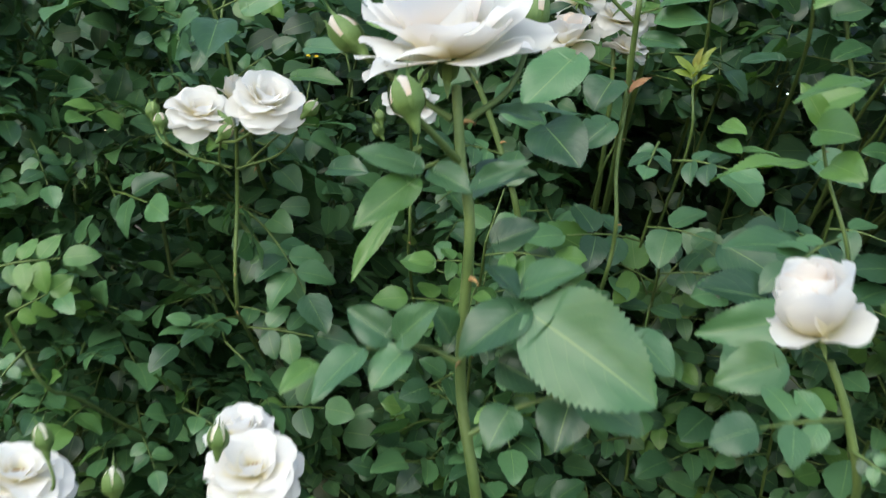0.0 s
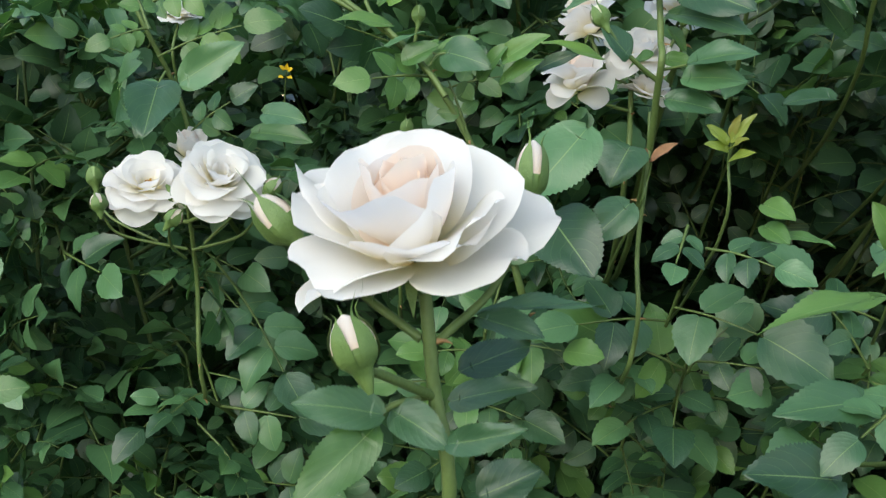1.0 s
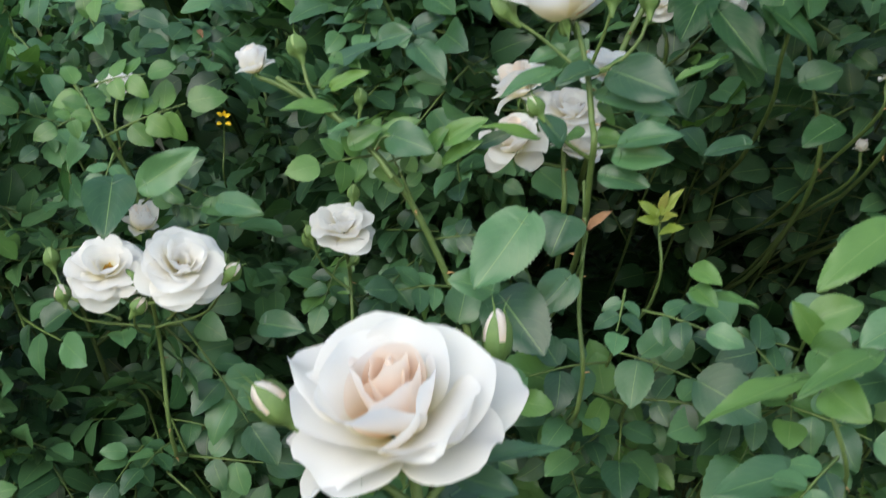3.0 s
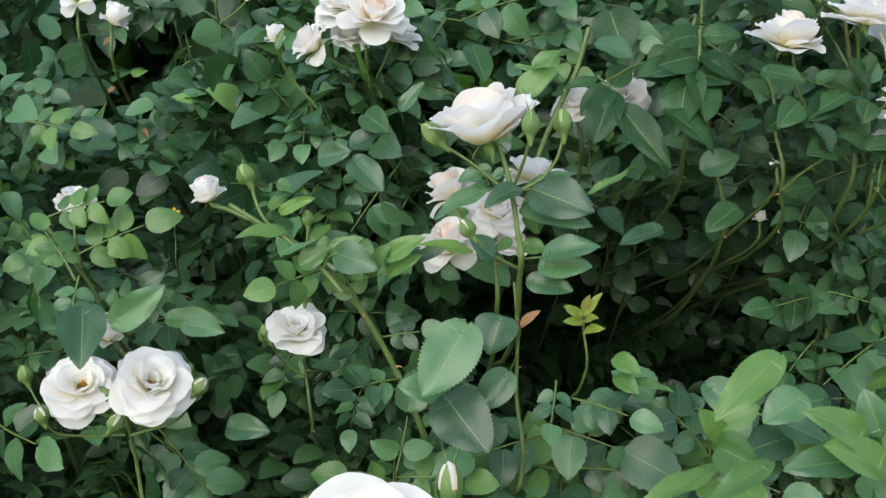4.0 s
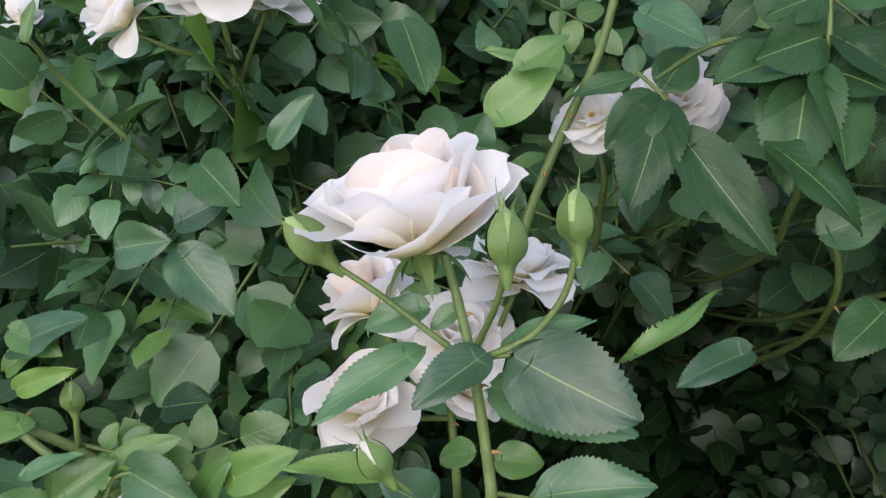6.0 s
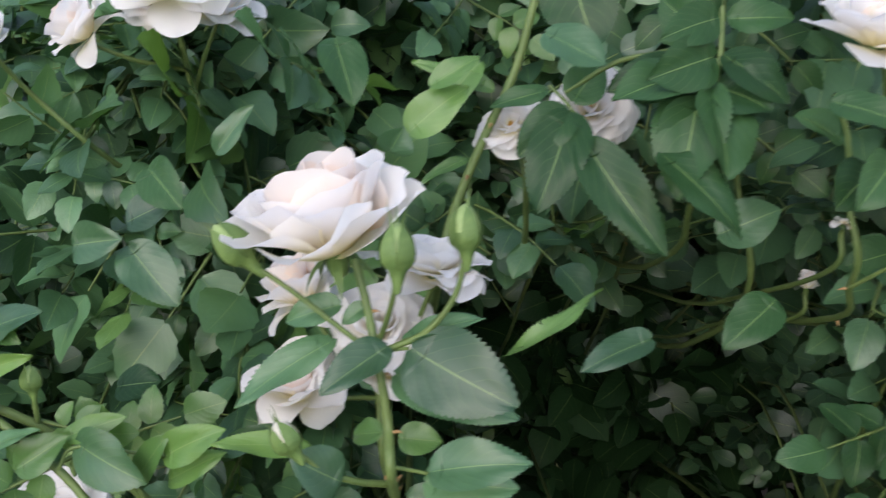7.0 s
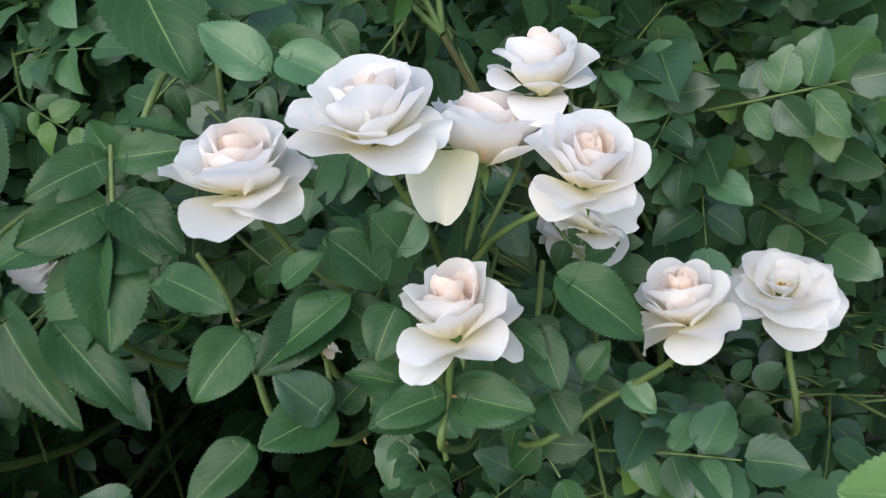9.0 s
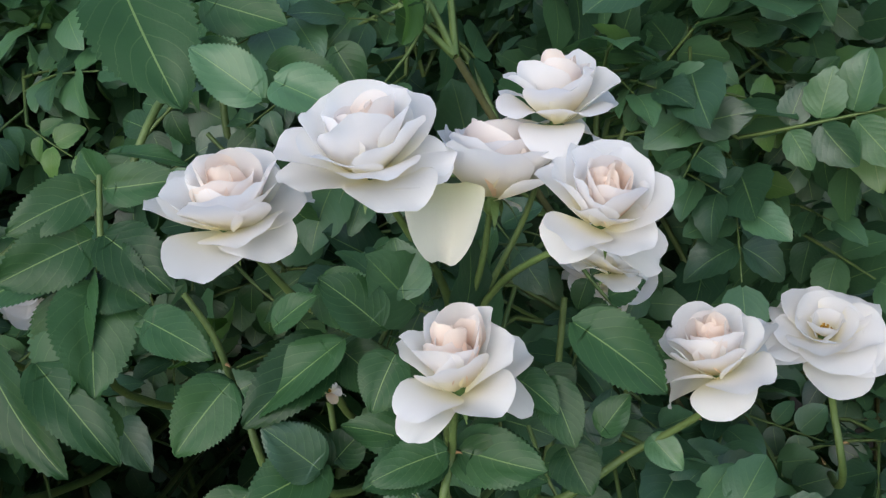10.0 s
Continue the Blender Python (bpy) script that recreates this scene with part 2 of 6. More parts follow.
def smooth_line(pts, n):
    """n+1 points on a Catmull-Rom curve through pts."""
    p = np.asarray(pts, float)
    if len(p) == 2:
        return p[0] + np.linspace(0, 1, n + 1)[:, None] * (p[1] - p[0])
    e = np.vstack([2 * p[0] - p[1], p, 2 * p[-1] - p[-2]])
    out = []
    for s in np.linspace(0, len(p) - 1 - 1e-9, n + 1):
        i, f = int(s), s - int(s)
        a, b, c, d = e[i], e[i + 1], e[i + 2], e[i + 3]
        out.append(0.5 * (2 * b + (c - a) * f + (2 * a - 5 * b + 4 * c - d) * f * f + (3 * b - a - 3 * c + d) * f**3))
    return np.array(out)


def tube(pts, r0, r1, sides=7, n=None, wobble=0.0):
    """Points and quads of a tapered tube along a curve."""
    line = smooth_line(pts, n or max(3, 5 * (len(pts) - 1)))
    k = len(line)
    tang = np.gradient(line, axis=0)
    v = []
    ref = np.array([0.3, -0.9, 0.2])
    for i in range(k):
        t = unit(tang[i])
        a = unit(np.cross(t, ref))
        b = np.cross(t, a)
        r = r0 + (r1 - r0) * i / (k - 1)
        for j in range(sides):
            w = 2 * math.pi * j / sides
            rr = r * (1 + wobble * math.sin(3.1 * i + 1.7 * j))
            v.append(line[i] + rr * (math.cos(w) * a + math.sin(w) * b))
    q = [(i * sides + j, i * sides + (j + 1) % sides, (i + 1) * sides + (j + 1) % sides, (i + 1) * sides + j) for i in range(k - 1) for j in range(sides)]
    return np.array(v), q


def leaflet_shape(length, width, nv=11, nu=4, fold=0.22, droop=0.18, teeth=0.09, seed=0, twist=0.0):
    """A toothed rose leaflet along +x, face +z, base at the origin: rounded base, broad lower half, drawn-out tip."""
    r = random.Random(seed)
    v, t = [], []
    ph, ph2 = r.uniform(0, 6), r.uniform(0, 6)
    bend = r.uniform(-0.09, 0.09)
    tip_turn = r.uniform(0.0, 0.10)
    fine = nv > 20
    if nv <= 8:
        teeth *= 0.35
    for j in range(nv + 1):
        f = j / nv if nv > 8 else 0.3 * j / nv + 0.7 * (0.5 - 0.5 * math.cos(math.pi * j / nv))
        w = 0.5 * width * max(0.0, f) ** 0.52 * max(0.0, 1 - f) ** 0.78 / 0.422
        if j == nv:
            w = 0.0006
        if j == 0:
            w = 0.05 * width
        for i in range(nu + 1):
            s = 2 * i / nu - 1
            edge = abs(s) > 0.99
            tooth = (teeth if j % 2 else -teeth * 0.5) if edge and 0 < j < nv else 0.0
            y = s * w * (1 + tooth)
            x = length * (f + (0.22 * tooth if edge else 0.0) + 0.03 * (1 - s * s) * (f < 0.15))
            z = fold * abs(y) * (1.25 - 0.5 * abs(s)) - droop * length * f * f - tip_turn * length * f**5
            z += 0.026 * length * math.sin(7.5 * f + ph + 2.2 * s) * abs(s) + 0.012 * length * math.sin(13 * f + ph2 - 3 * s) * abs(s) ** 2
            z += 0.0009 * length * math.cos(6.283 * (6.5 * f - 2.4 * abs(s) ** 1.3)) * (1 - abs(s) ** 3) * (abs(s) > 0.1) * fine
            y += bend * length * f * f
            a = twist * f
            v.append((x, y, z + y * math.sin(a)))
            t.append((0.5 + 0.5 * s, f))
    return np.array(v), grid_quads(nu, nv), np.array(t)


def frame_of(x_dir, normal):
    x = unit(x_dir)
    z = unit(np.asarray(normal, float) - x * np.dot(normal, x))
    y = np.cross(z, x)
    return np.stack([x, y, z], 1)


def compound_leaf(n, leaflet, seed, nv=10, nu=4, fold=0.22, stalk=True):
    """A rose leaf: pairs of leaflets and one at the end on a thin stalk, along +x. n: 3, 5 or 7."""
    r = random.Random(seed)
    pile = Pile()
    pairs = (n - 1) // 2
    total = leaflet * (0.75 + 0.62 * pairs)
    line = [(0, 0, 0), (total * 0.5, 0, total * 0.05), (total, 0, -total * 0.04)]
    if stalk:
        v, q = tube(line, 0.0011, 0.0006, 4 if nu > 2 else 3, 6 if nu > 2 else 2)
        pile.add(v, q, None, 1)
    curve = smooth_line(line, 20)
    spots = []
    for k in range(pairs):
        at = 0.36 + 0.60 * k / max(1, pairs)
        size = leaflet * (0.78 + 0.12 * k) * r.uniform(0.92, 1.05)
        spots += [(at, 1, size), (at, -1, size * r.uniform(0.93, 1.05))]
    spots.append((1.0, 0, leaflet * r.uniform(1.0, 1.12)))
    for at, side, size in spots:
        o = curve[int(at * 20)]
        ang = side * radians(r.uniform(58, 76)) + radians(r.uniform(-6, 6))
        d = np.array([math.cos(ang), math.sin(ang), r.uniform(-0.22, 0.14)])
        nrm = np.array([r.uniform(-0.25, 0.25), -side * r.uniform(-0.25, 0.2), 1.0])
        v, q, t = leaflet_shape(size, size * r.uniform(0.66, 0.84), nv, nu, fold * r.uniform(0.2, 1.5), r.uniform(0.02, 0.34), 0.05, r.randrange(999))
        R = frame_of(d, nrm)
        pile.add(v @ R.T + o + 0.06 * size * unit(d), q, t, 0)
    return pile


def basis4(R, at, s=1.0):
    m = Matrix.Identity(4)
    for i in range(3):
        for j in range(3):
            m[i][j] = float(R[i][j]) * s
        m[i][3] = float(at[i])
    return m


# ---- roses ----
def petal_shape(L, W, th0, th1, rc, curl, ruffle, seed, nu=16, nv=10, notch=0.04):
    """A spoon-shaped petal that leaves the heart along +x and rises to +z; s across, f along. Angles in degrees over the level."""
    r = random.Random(seed)
    p1, p2, p3 = r.uniform(0, 6.28), r.uniform(0, 6.28), r.uniform(0, 6.28)
    lean = r.uniform(-0.35, 0.35)
    skew = r.uniform(-0.07, 0.07)
    lip = r.uniform(0.0, 1.2)
    v, t = [], []
    for j in range(nv + 1):
        for i in range(nu + 1):
            s = math.sin(math.pi / 2 * (2 * i / nu - 1))
            g = 1 - (1 - j / nv) ** 1.5
            end = 0.32 + 0.68 * math.sqrt(max(0.0, 1 - abs(s) ** 2.3))
            end *= 1 - notch * math.exp(-(((s - lean) / 0.24) ** 2)) + 0.016 * math.sin(4.5 * s + p2) + 0.010 * math.sin(9.5 * s + p3)
            f = g * end
            rho = h = 0.0
            steps = 8
            for k in range(steps):
                e = (k + 0.5) / steps * f
                a = radians(th0 + (th1 - th0) * e**1.25)
                rho += math.cos(a) * L * f / steps
                h += math.sin(a) * L * f / steps
            a = radians(th0 + (th1 - th0) * f**1.25)
            nx, nz = -math.sin(a), math.cos(a)
            w = W * (0.28 + 0.72 * math.sin(min(1.0, f / 0.60) * math.pi / 2))
            b = s * w / rc
            y = abs(rc) * math.sin(abs(b)) * (1 if s > 0 else -1)
            inn = rc * (1 - math.cos(b))
            inn -= curl * L * (0.55 * f**3 + lip * 0.30 * f**6 + lip * 0.10 * abs(s) ** 3 * f)
            inn += ruffle * L * f**1.6 * (math.sin(2.4 * s + p1) * 0.8 + math.sin(4.8 * s + p2) * 0.55 * g**3 + math.sin(8.5 * s + p3) * 0.42 * g**6)
            v.append((rho + inn * nx + skew * L * s * f, y, h + inn * nz))
            t.append((0.5 + 0.5 * s, f))
    return np.array(v), grid_quads(nu, nv), np.array(t)


# rings of petals: count, start radius, start height, angles at base and tip, length, half width, cup radius, curl, heart tint
RINGS = {}
RINGS["cup"] = [
    (5, 0.08, -0.04, 12, 2, 1.00, 0.52, 1.5, 0.05, 0),
    (4, 0.08, 0.00, 26, 22, 0.98, 0.56, 1.2, 0.05, 0),
    (4, 0.10, 0.02, 38, 50, 0.92, 0.64, 0.85, 0.05, 0),
    (4, 0.10, 0.04, 48, 78, 0.86, 0.62, 0.58, 0.03, 0),
    (4, 0.08, 0.06, 60, 92, 0.80, 0.50, 0.42, 0.02, 1),
    (3, 0.06, 0.09, 72, 101, 0.76, 0.38, 0.26, 0.0, 1),
    (3, 0.03, 0.10, 80, 105, 0.70, 0.24, 0.14, 0.0, 1),
]
RINGS["bowl"] = [
    (1, 0.08, -0.04, -8, -58, 0.44, 0.28, 1.6, 0.06, 0),
    (5, 0.08, 0.00, 26, 34, 1.10, 0.62, 0.72, 0.03, 0),
    (4, 0.10, 0.03, 36, 50, 1.00, 0.66, 0.85, 0.04, 0),
    (4, 0.11, 0.05, 44, 68, 0.90, 0.70, 0.74, 0.04, 0),
    (4, 0.10, 0.06, 50, 94, 0.88, 0.68, 0.60, 0.02, 1),
    (4, 0.08, 0.08, 58, 100, 0.84, 0.54, 0.44, 0.01, 1),
    (4, 0.05, 0.10, 68, 103, 0.78, 0.38, 0.28, 0.0, 1),
]
RINGS["half"] = [
    (3, 0.09, -0.04, 6, -48, 0.92, 0.50, 1.5, 0.10, 0),
    (4, 0.10, 0.00, 32, 4, 1.00, 0.58, 1.0, 0.11, 0),
    (4, 0.10, 0.05, 48, 46, 1.00, 0.62, 0.70, 0.08, 0),
    (4, 0.10, 0.08, 54, 78, 0.98, 0.60, 0.52, 0.05, 0),
    (4, 0.09, 0.10, 62, 92, 0.95, 0.50, 0.40, 0.02, 1),
    (4, 0.06, 0.12, 72, 100, 0.90, 0.38, 0.27, 0.0, 1),
    (4, 0.03, 0.12, 80, 104, 0.84, 0.26, 0.16, 0.0, 1),
]
RINGS["open"] = [
    (5, 0.08, -0.04, 8, -18, 0.95, 0.60, 2.2, 0.10, 0),
    (5, 0.08, 0.00, 22, 0, 0.94, 0.62, 1.6, 0.10, 0),
    (5, 0.09, 0.04, 36, 26, 0.86, 0.60, 1.0, 0.09, 0),
    (5, 0.09, 0.06, 46, 58, 0.76, 0.54, 0.7, 0.06, 0),
    (5, 0.08, 0.08, 52, 82, 0.62, 0.42, 0.45, 0.03, 1),
    (4, 0.06, 0.09, 62, 98, 0.48, 0.30, 0.28, 0.0, 1),
]
RINGS["flat"] = [
    (5, 0.08, -0.04, 6, -14, 0.95, 0.60, 2.2, 0.10, 0),
    (5, 0.08, 0.00, 16, 0, 0.92, 0.60, 1.6, 0.10, 0),
    (5, 0.09, 0.03, 26, 20, 0.80, 0.54, 1.0, 0.08, 0),
    (5, 0.10, 0.05, 38, 60, 0.60, 0.46, 0.6, 0.06, 1),
    (4, 0.08, 0.07, 52, 84, 0.40, 0.34, 0.35, 0.03, 1),
]
RINGS["globe"] = [
    (4, 0.10, -0.02, 26, 8, 0.95, 0.58, 0.9, 0.08, 0),
    (5, 0.12, 0.02, 46, 92, 1.30, 0.80, 0.74, 0.04, 0),
    (5, 0.11, 0.05, 60, 98, 1.28, 0.72, 0.6, 0.03, 0),
    (5, 0.08, 0.07, 74, 100, 1.22, 0.58, 0.44, 0.0, 1),
    (5, 0.04, 0.10, 84, 98, 1.12, 0.40, 0.26, 0.0, 1),
]
RINGS["spent"] = [
    (4, 0.10, 0.0, 10, -50, 0.98, 0.44, 0.8, 0.12, 0),
    (3, 0.10, 0.03, 40, -10, 0.8, 0.40, 0.6, 0.1, 0),
]


def axis_pose(at, axis, spin=0.0):
    z = unit(axis)
    x = unit(np.cross((0.31, 0.87, 0.12), z))
    R = np.stack([x, np.cross(z, x), z], 1)
    return basis4(R, at) @ Matrix.Rotation(spin, 4, "Z")


def sepal_mesh(L, W, th0, th1, rc, seed):
    r = random.Random(seed)
    v, t = [], []
    nv, nu = 8, 2
    for j in range(nv + 1):
        f = j / nv
        a0 = radians(th0 + (th1 - th0) * f)
        rho = h = 0.0
        for k in range(6):
            a = radians(th0 + (th1 - th0) * (k + 0.5) / 6 * f)
            rho += math.cos(a) * L * f / 6
            h += math.sin(a) * L * f / 6
        w = W * (math.sin(math.pi * min(1, (0.2 + 0.8 * f)) ** 1.1) ** 0.8 * (1 - f) ** 0.35 + 0.04)
        for i in range(nu + 1):
            s = i - 1
            inn = (rc * (1 - math.cos(s * w / rc)))
            v.append((rho - math.sin(a0) * inn, s * w, h + math.cos(a0) * inn))
            t.append((0.5 + 0.5 * s, f))
    return build("sepal", v, grid_quads(nu, nv), t, [SEPAL])


def lathe(profile, sides=10):
    """Points and quads of a turned body; profile of (radius, height)."""
    v = [(r * math.cos(2 * math.pi * j / sides), r * math.sin(2 * math.pi * j / sides), z) for r, z in profile for j in range(sides)]
    q = [(i * sides + j, i * sides + (j + 1) % sides, (i + 1) * sides + (j + 1) % sides, (i + 1) * sides + j) for i in range(len(profile) - 1) for j in range(sides)]
    return v, q


def bloom(parent, at, axis, width, kind, seed, label="", heart=1.0, old=0):
    """A rose flower: green hip and sepals below, rings of petals, each a part of its own."""
    r = random.Random(seed * 13 + 5)
    R = width / 2 * 1.02
    m = axis_pose(at, axis, r.uniform(0, 6.28))
    s = R / 0.045
    v, q = lathe([(0.0012 * s, -0.012 * s), (0.004 * s, -0.010 * s), (0.0055 * s, -0.005 * s), (0.0045 * s, 0.0), (0.006 * s, 0.004 * s), (0.0001, 0.006 * s)], 9)
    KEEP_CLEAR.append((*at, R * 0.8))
    flower = part("bloom", Pile().add(v, q).mesh("bloom", [SEPAL]), parent, m, label)
    for k in range(5):
        me = sepal_mesh(0.021 * s, 0.0027 * s, -20, -75, 0.006, seed + k)
        part("sepal", me, flower, m @ Matrix.Rotation(k * 1.2566, 4, "Z") @ pose(0.003 * s, 0, -0.001 * s))
    turn = r.uniform(0, 6.28)
    for n, r0, z0, th0, th1, L, W, rc, curl, tint in RINGS[kind]:
        turn += 2.4
        for k in range(n):
            a = turn + 2 * math.pi * k / n + r.uniform(-0.22, 0.22)
            j = lambda x, d: x * r.uniform(1 - d, 1 + d)
            vv, qq, tt = petal_shape(j(L, 0.13) * R, j(W, 0.12) * R, th0 + r.uniform(-9, 9), th1 + r.uniform(-18, 18) * (0.5 if tint else 1.0), rc * R * r.uniform(0.9, 1.15), curl * r.uniform(0.5, 1.5),
                                     (0.05 + 0.06 * r.random()) * (0.55 if tint else 1.0), r.randrange(9999), notch=r.uniform(-0.02, 0.06) * (0.4 if tint else 1.0))
            mat = PETAL_HEART if tint and heart > r.random() and kind not in ("open", "flat") else (PETAL_OLD if old > r.random() else PETAL)
            if mat is PETAL_HEART and W < 0.40:
                mat = PETAL_CORE
            if kind == "spent" and r.random() < (0.12 if not old else 0.8):
                mat = PETAL_PINK
            me = build("petal", vv, qq, tt, [mat])
            part("petal", me, flower, m @ Matrix.Rotation(a, 4, "Z") @ pose(r0 * R, 0, z0 * R + r.uniform(-0.03, 0.03) * R, 4 + r.uniform(-10, 10)))
    if kind in ("open", "flat", "spent"):
        pile = Pile()
        for k in range(44 if kind == "flat" else 26):
            a, rr = r.uniform(0, 6.28), r.uniform(0.02, 0.13 if kind == "flat" else 0.14) * R
            b = np.array([rr * math.cos(a) * 0.5, rr * math.sin(a) * 0.5, 0.08 * R])
            e = np.array([rr * math.cos(a), rr * math.sin(a), R * r.uniform(0.12, 0.2)])
            v, q = tube([b, e], 0.0003, 0.0007, 4, 2)
            pile.add(v, q)
        part("stamen_tuft", pile.mesh("stamen_tuft", [STAMEN]), flower, m, "tuft of ochre stamens", "stuff")
    return flower


def bud(parent, base, tip, fat, seed, opening=0.0, label=""):
    """A rose bud from the hip at base to the tip, wrapped in five pointed sepals; opening shows the petals."""
    r = random.Random(seed)
    d = np.asarray(tip, float) - np.asarray(base, float)
    L = np.linalg.norm(d)
    w = 0.94 * fat * L
    m = axis_pose(base, d, r.uniform(0, 6.28))
    prof = [(0.16, -0.50), (0.28, -0.38), (0.42, -0.22), (0.54, -0.08), (0.70, 0.0), (0.92, 0.08), (1.06, 0.20), (1.12, 0.36), (1.06, 0.54), (0.84, 0.72), (0.52, 0.87), (0.05, 0.97)]
    v, q = lathe([(a * w, b * L) for a, b in prof], 12)
    idx = [0 if i < 7 else 1 for i in range(len(prof) - 1) for _ in range(12)]
    v = np.array(v)
    t = np.stack([np.arctan2(v[:, 1], v[:, 0]) / 6.28 + 0.5, np.clip(v[:, 2] / L, 0, 1)], 1)
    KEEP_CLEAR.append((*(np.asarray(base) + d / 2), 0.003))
    body = part("bud", Pile().add(v, q, t, idx).mesh("bud", [SEPAL, SEPAL_PALE if opening < 0.12 else PETAL_HEART if opening > 0.3 else PETAL_OLD]), parent, m, label)
    spread = 1.0 + 0.25 * opening
    for k in range(5):
        rows, tt = [], []
        extra = r.uniform(1.02, 1.50)
        flare = r.uniform(0.0, 1.0)
        wid = w * (0.67 - 0.22 * opening) * r.uniform(0.88, 1.05)
        for j in range(11):
            f = j / 10
            z = f * extra
            rad = np.interp(z, [0, 0.07, 0.2, 0.33, 0.5, 0.68, 0.84, 0.95, 1.3], [0.62, 0.95, 1.12, 1.17, 1.13, 0.96, 0.68, 0.48, 1.05]) * w
            rad *= 1 + (spread - 1) * 3 * max(0, f - 0.35)
            rad += flare * w * max(0, z - 0.8) ** 1.5
            ww = wid * (math.sin(math.pi * (0.25 + 0.60 * z / 0.8)) if z < 0.8 else max(0.02, 0.26 * max(0.0, 1 - (z - 0.8) / max(0.1, extra - 0.8)) ** 1.4))
            for s in (-1, 0, 1):
                rows.append((rad - 0.30 * abs(s) * ww * ww / max(w, 1e-6), s * ww, z * L))
                tt.append((0.5 + 0.5 * s, f))
        part("sepal", build("sepal", rows, grid_quads(2, 10), tt, [SEPAL]), body, m @ Matrix.Rotation(k * 1.2566 + r.uniform(-0.1, 0.1), 4, "Z"))
    return body


def twig(parent, pts, r0, r1, name="stem", mat=None, thorns=0, seed=1, label=""):
    """A cane or twig with its thorns, which are parts of it."""
    v, q = tube(pts, r0, r1, 9, max(8, 7 * (len(pts) - 1)), 0.05)
    ob = part(name, Pile().add(v, q).mesh(name, [mat or STEM]), parent, None, label)
    r = random.Random(seed)
    line = smooth_line(pts, 60)
    for k in range(thorns):
        i = int(60 * (k + r.uniform(0.2, 0.8)) / thorns * 0.9)
        t = unit(line[min(i + 1, 60)] - line[max(i - 1, 0)])
        side = unit(np.cross(t, (r.uniform(-1, 1), r.uniform(-1, 0.2), r.uniform(-1, 1))))
        rad = r0 + (r1 - r0) * i / 60
        size = rad * r.uniform(1.8, 2.6)
        p = line[i] + side * rad * 0.7
        v, q = tube([p, p + side * size * 0.6, p + side * size - t * size * 0.25], rad * 0.55, rad * 0.05, 5, 4)
        part("thorn", Pile().add(v, q).mesh("thorn", [THORN]), ob)
    return ob


def leaf(parent, base, tip, width, normal, seed, mat=None, fold=0.36, droop=0.12, label="", teeth=0.05, bow=0.0):
    """One large leaflet from base to tip."""
    b, d = np.asarray(base, float), np.asarray(tip, float) - np.asarray(base, float)
    L = np.linalg.norm(d)
    v, q, t = leaflet_shape(1.0, width / L, 44, 6, fold * (0.6 + 0.8 * ((seed * 37) % 10) / 10), droop, teeth, seed)
    v[:, 1] += bow * (t[:, 1] ** 2 - t[:, 1])
    me = build("leaf", v * L, q, t, [mat or LEAF])
    # the droop bends the blade below its chord: tilt it back up
    R = frame_of(d / L + droop * 0.9 * unit(normal), normal)
    return part("leaf", me, parent, basis4(R, b), label)


def hanging_petal(parent, base, tip, width, normal, seed, label=""):
    """A single broad petal that hangs from base to tip."""
    b, d = np.asarray(base, float), np.asarray(tip, float) - np.asarray(base, float)
    L = np.linalg.norm(d)
    v, q, t = petal_shape(L * 1.0, width * 0.66, 30, -26, width * 0.46, 0.06, 0.08, seed, nu=18, notch=0.10)
    v[:, 1] *= 1.02 - 0.50 * t[:, 1] ** 2
    v[:, 2] -= 0.16 * width * np.exp(-((v[:, 1] / (0.09 * width)) ** 2)) * t[:, 1]
    return part("petal", build("petal", v, q, t, [PETAL_OLD]), parent, basis4(frame_of(d, normal), b), label)


def spray(parent, base, tip, n, normal, seed, mat=None, fold=0.22, label=""):
    """One compound leaf of n leaflets, its stalk from base towards tip (the end of the last leaflet)."""
    b, d = np.asarray(base, float), np.asarray(tip, float) - np.asarray(base, float)
    pairs = (n - 1) // 2
    size = np.linalg.norm(d) / (1.75 + 0.62 * pairs)
    me = compound_leaf(n, size, seed, 15, 4, fold).mesh("leaf", [mat or LEAF, STEM])
    return part("leaf", me, parent, basis4(frame_of(d, normal), b), label)


# ---- ground ----
def make_ground():
    n = 60
    pile = Pile()
    xs = np.linspace(-3, 3, n + 1)
    v = [(x, y + 1.0, 0.03 * noise.noise((x * 2, y * 2, 0)) + 0.012 * noise.noise((x * 11, y * 11, 3)) - 0.01) for y in xs for x in xs]
    pile.add(v, grid_quads(n, n))
    # far ground, four strips that butt against the near square
    for x0, x1, y0, y1 in ((-400, -3, -400, 400), (3, 400, -400, 400), (-3, 3, 4, 400), (-3, 3, -400, -2)):
        pile.add([(x0, y0, -0.01), (x1, y0, -0.01), (x1, y1, -0.01), (x0, y1, -0.01)], [(0, 1, 2, 3)])
    ob = new("ground", pile.mesh("ground", [SOIL]))
    tagged(ob, "dark brown bare soil under the rose bushes", "ground", "", "structure")


make_ground()

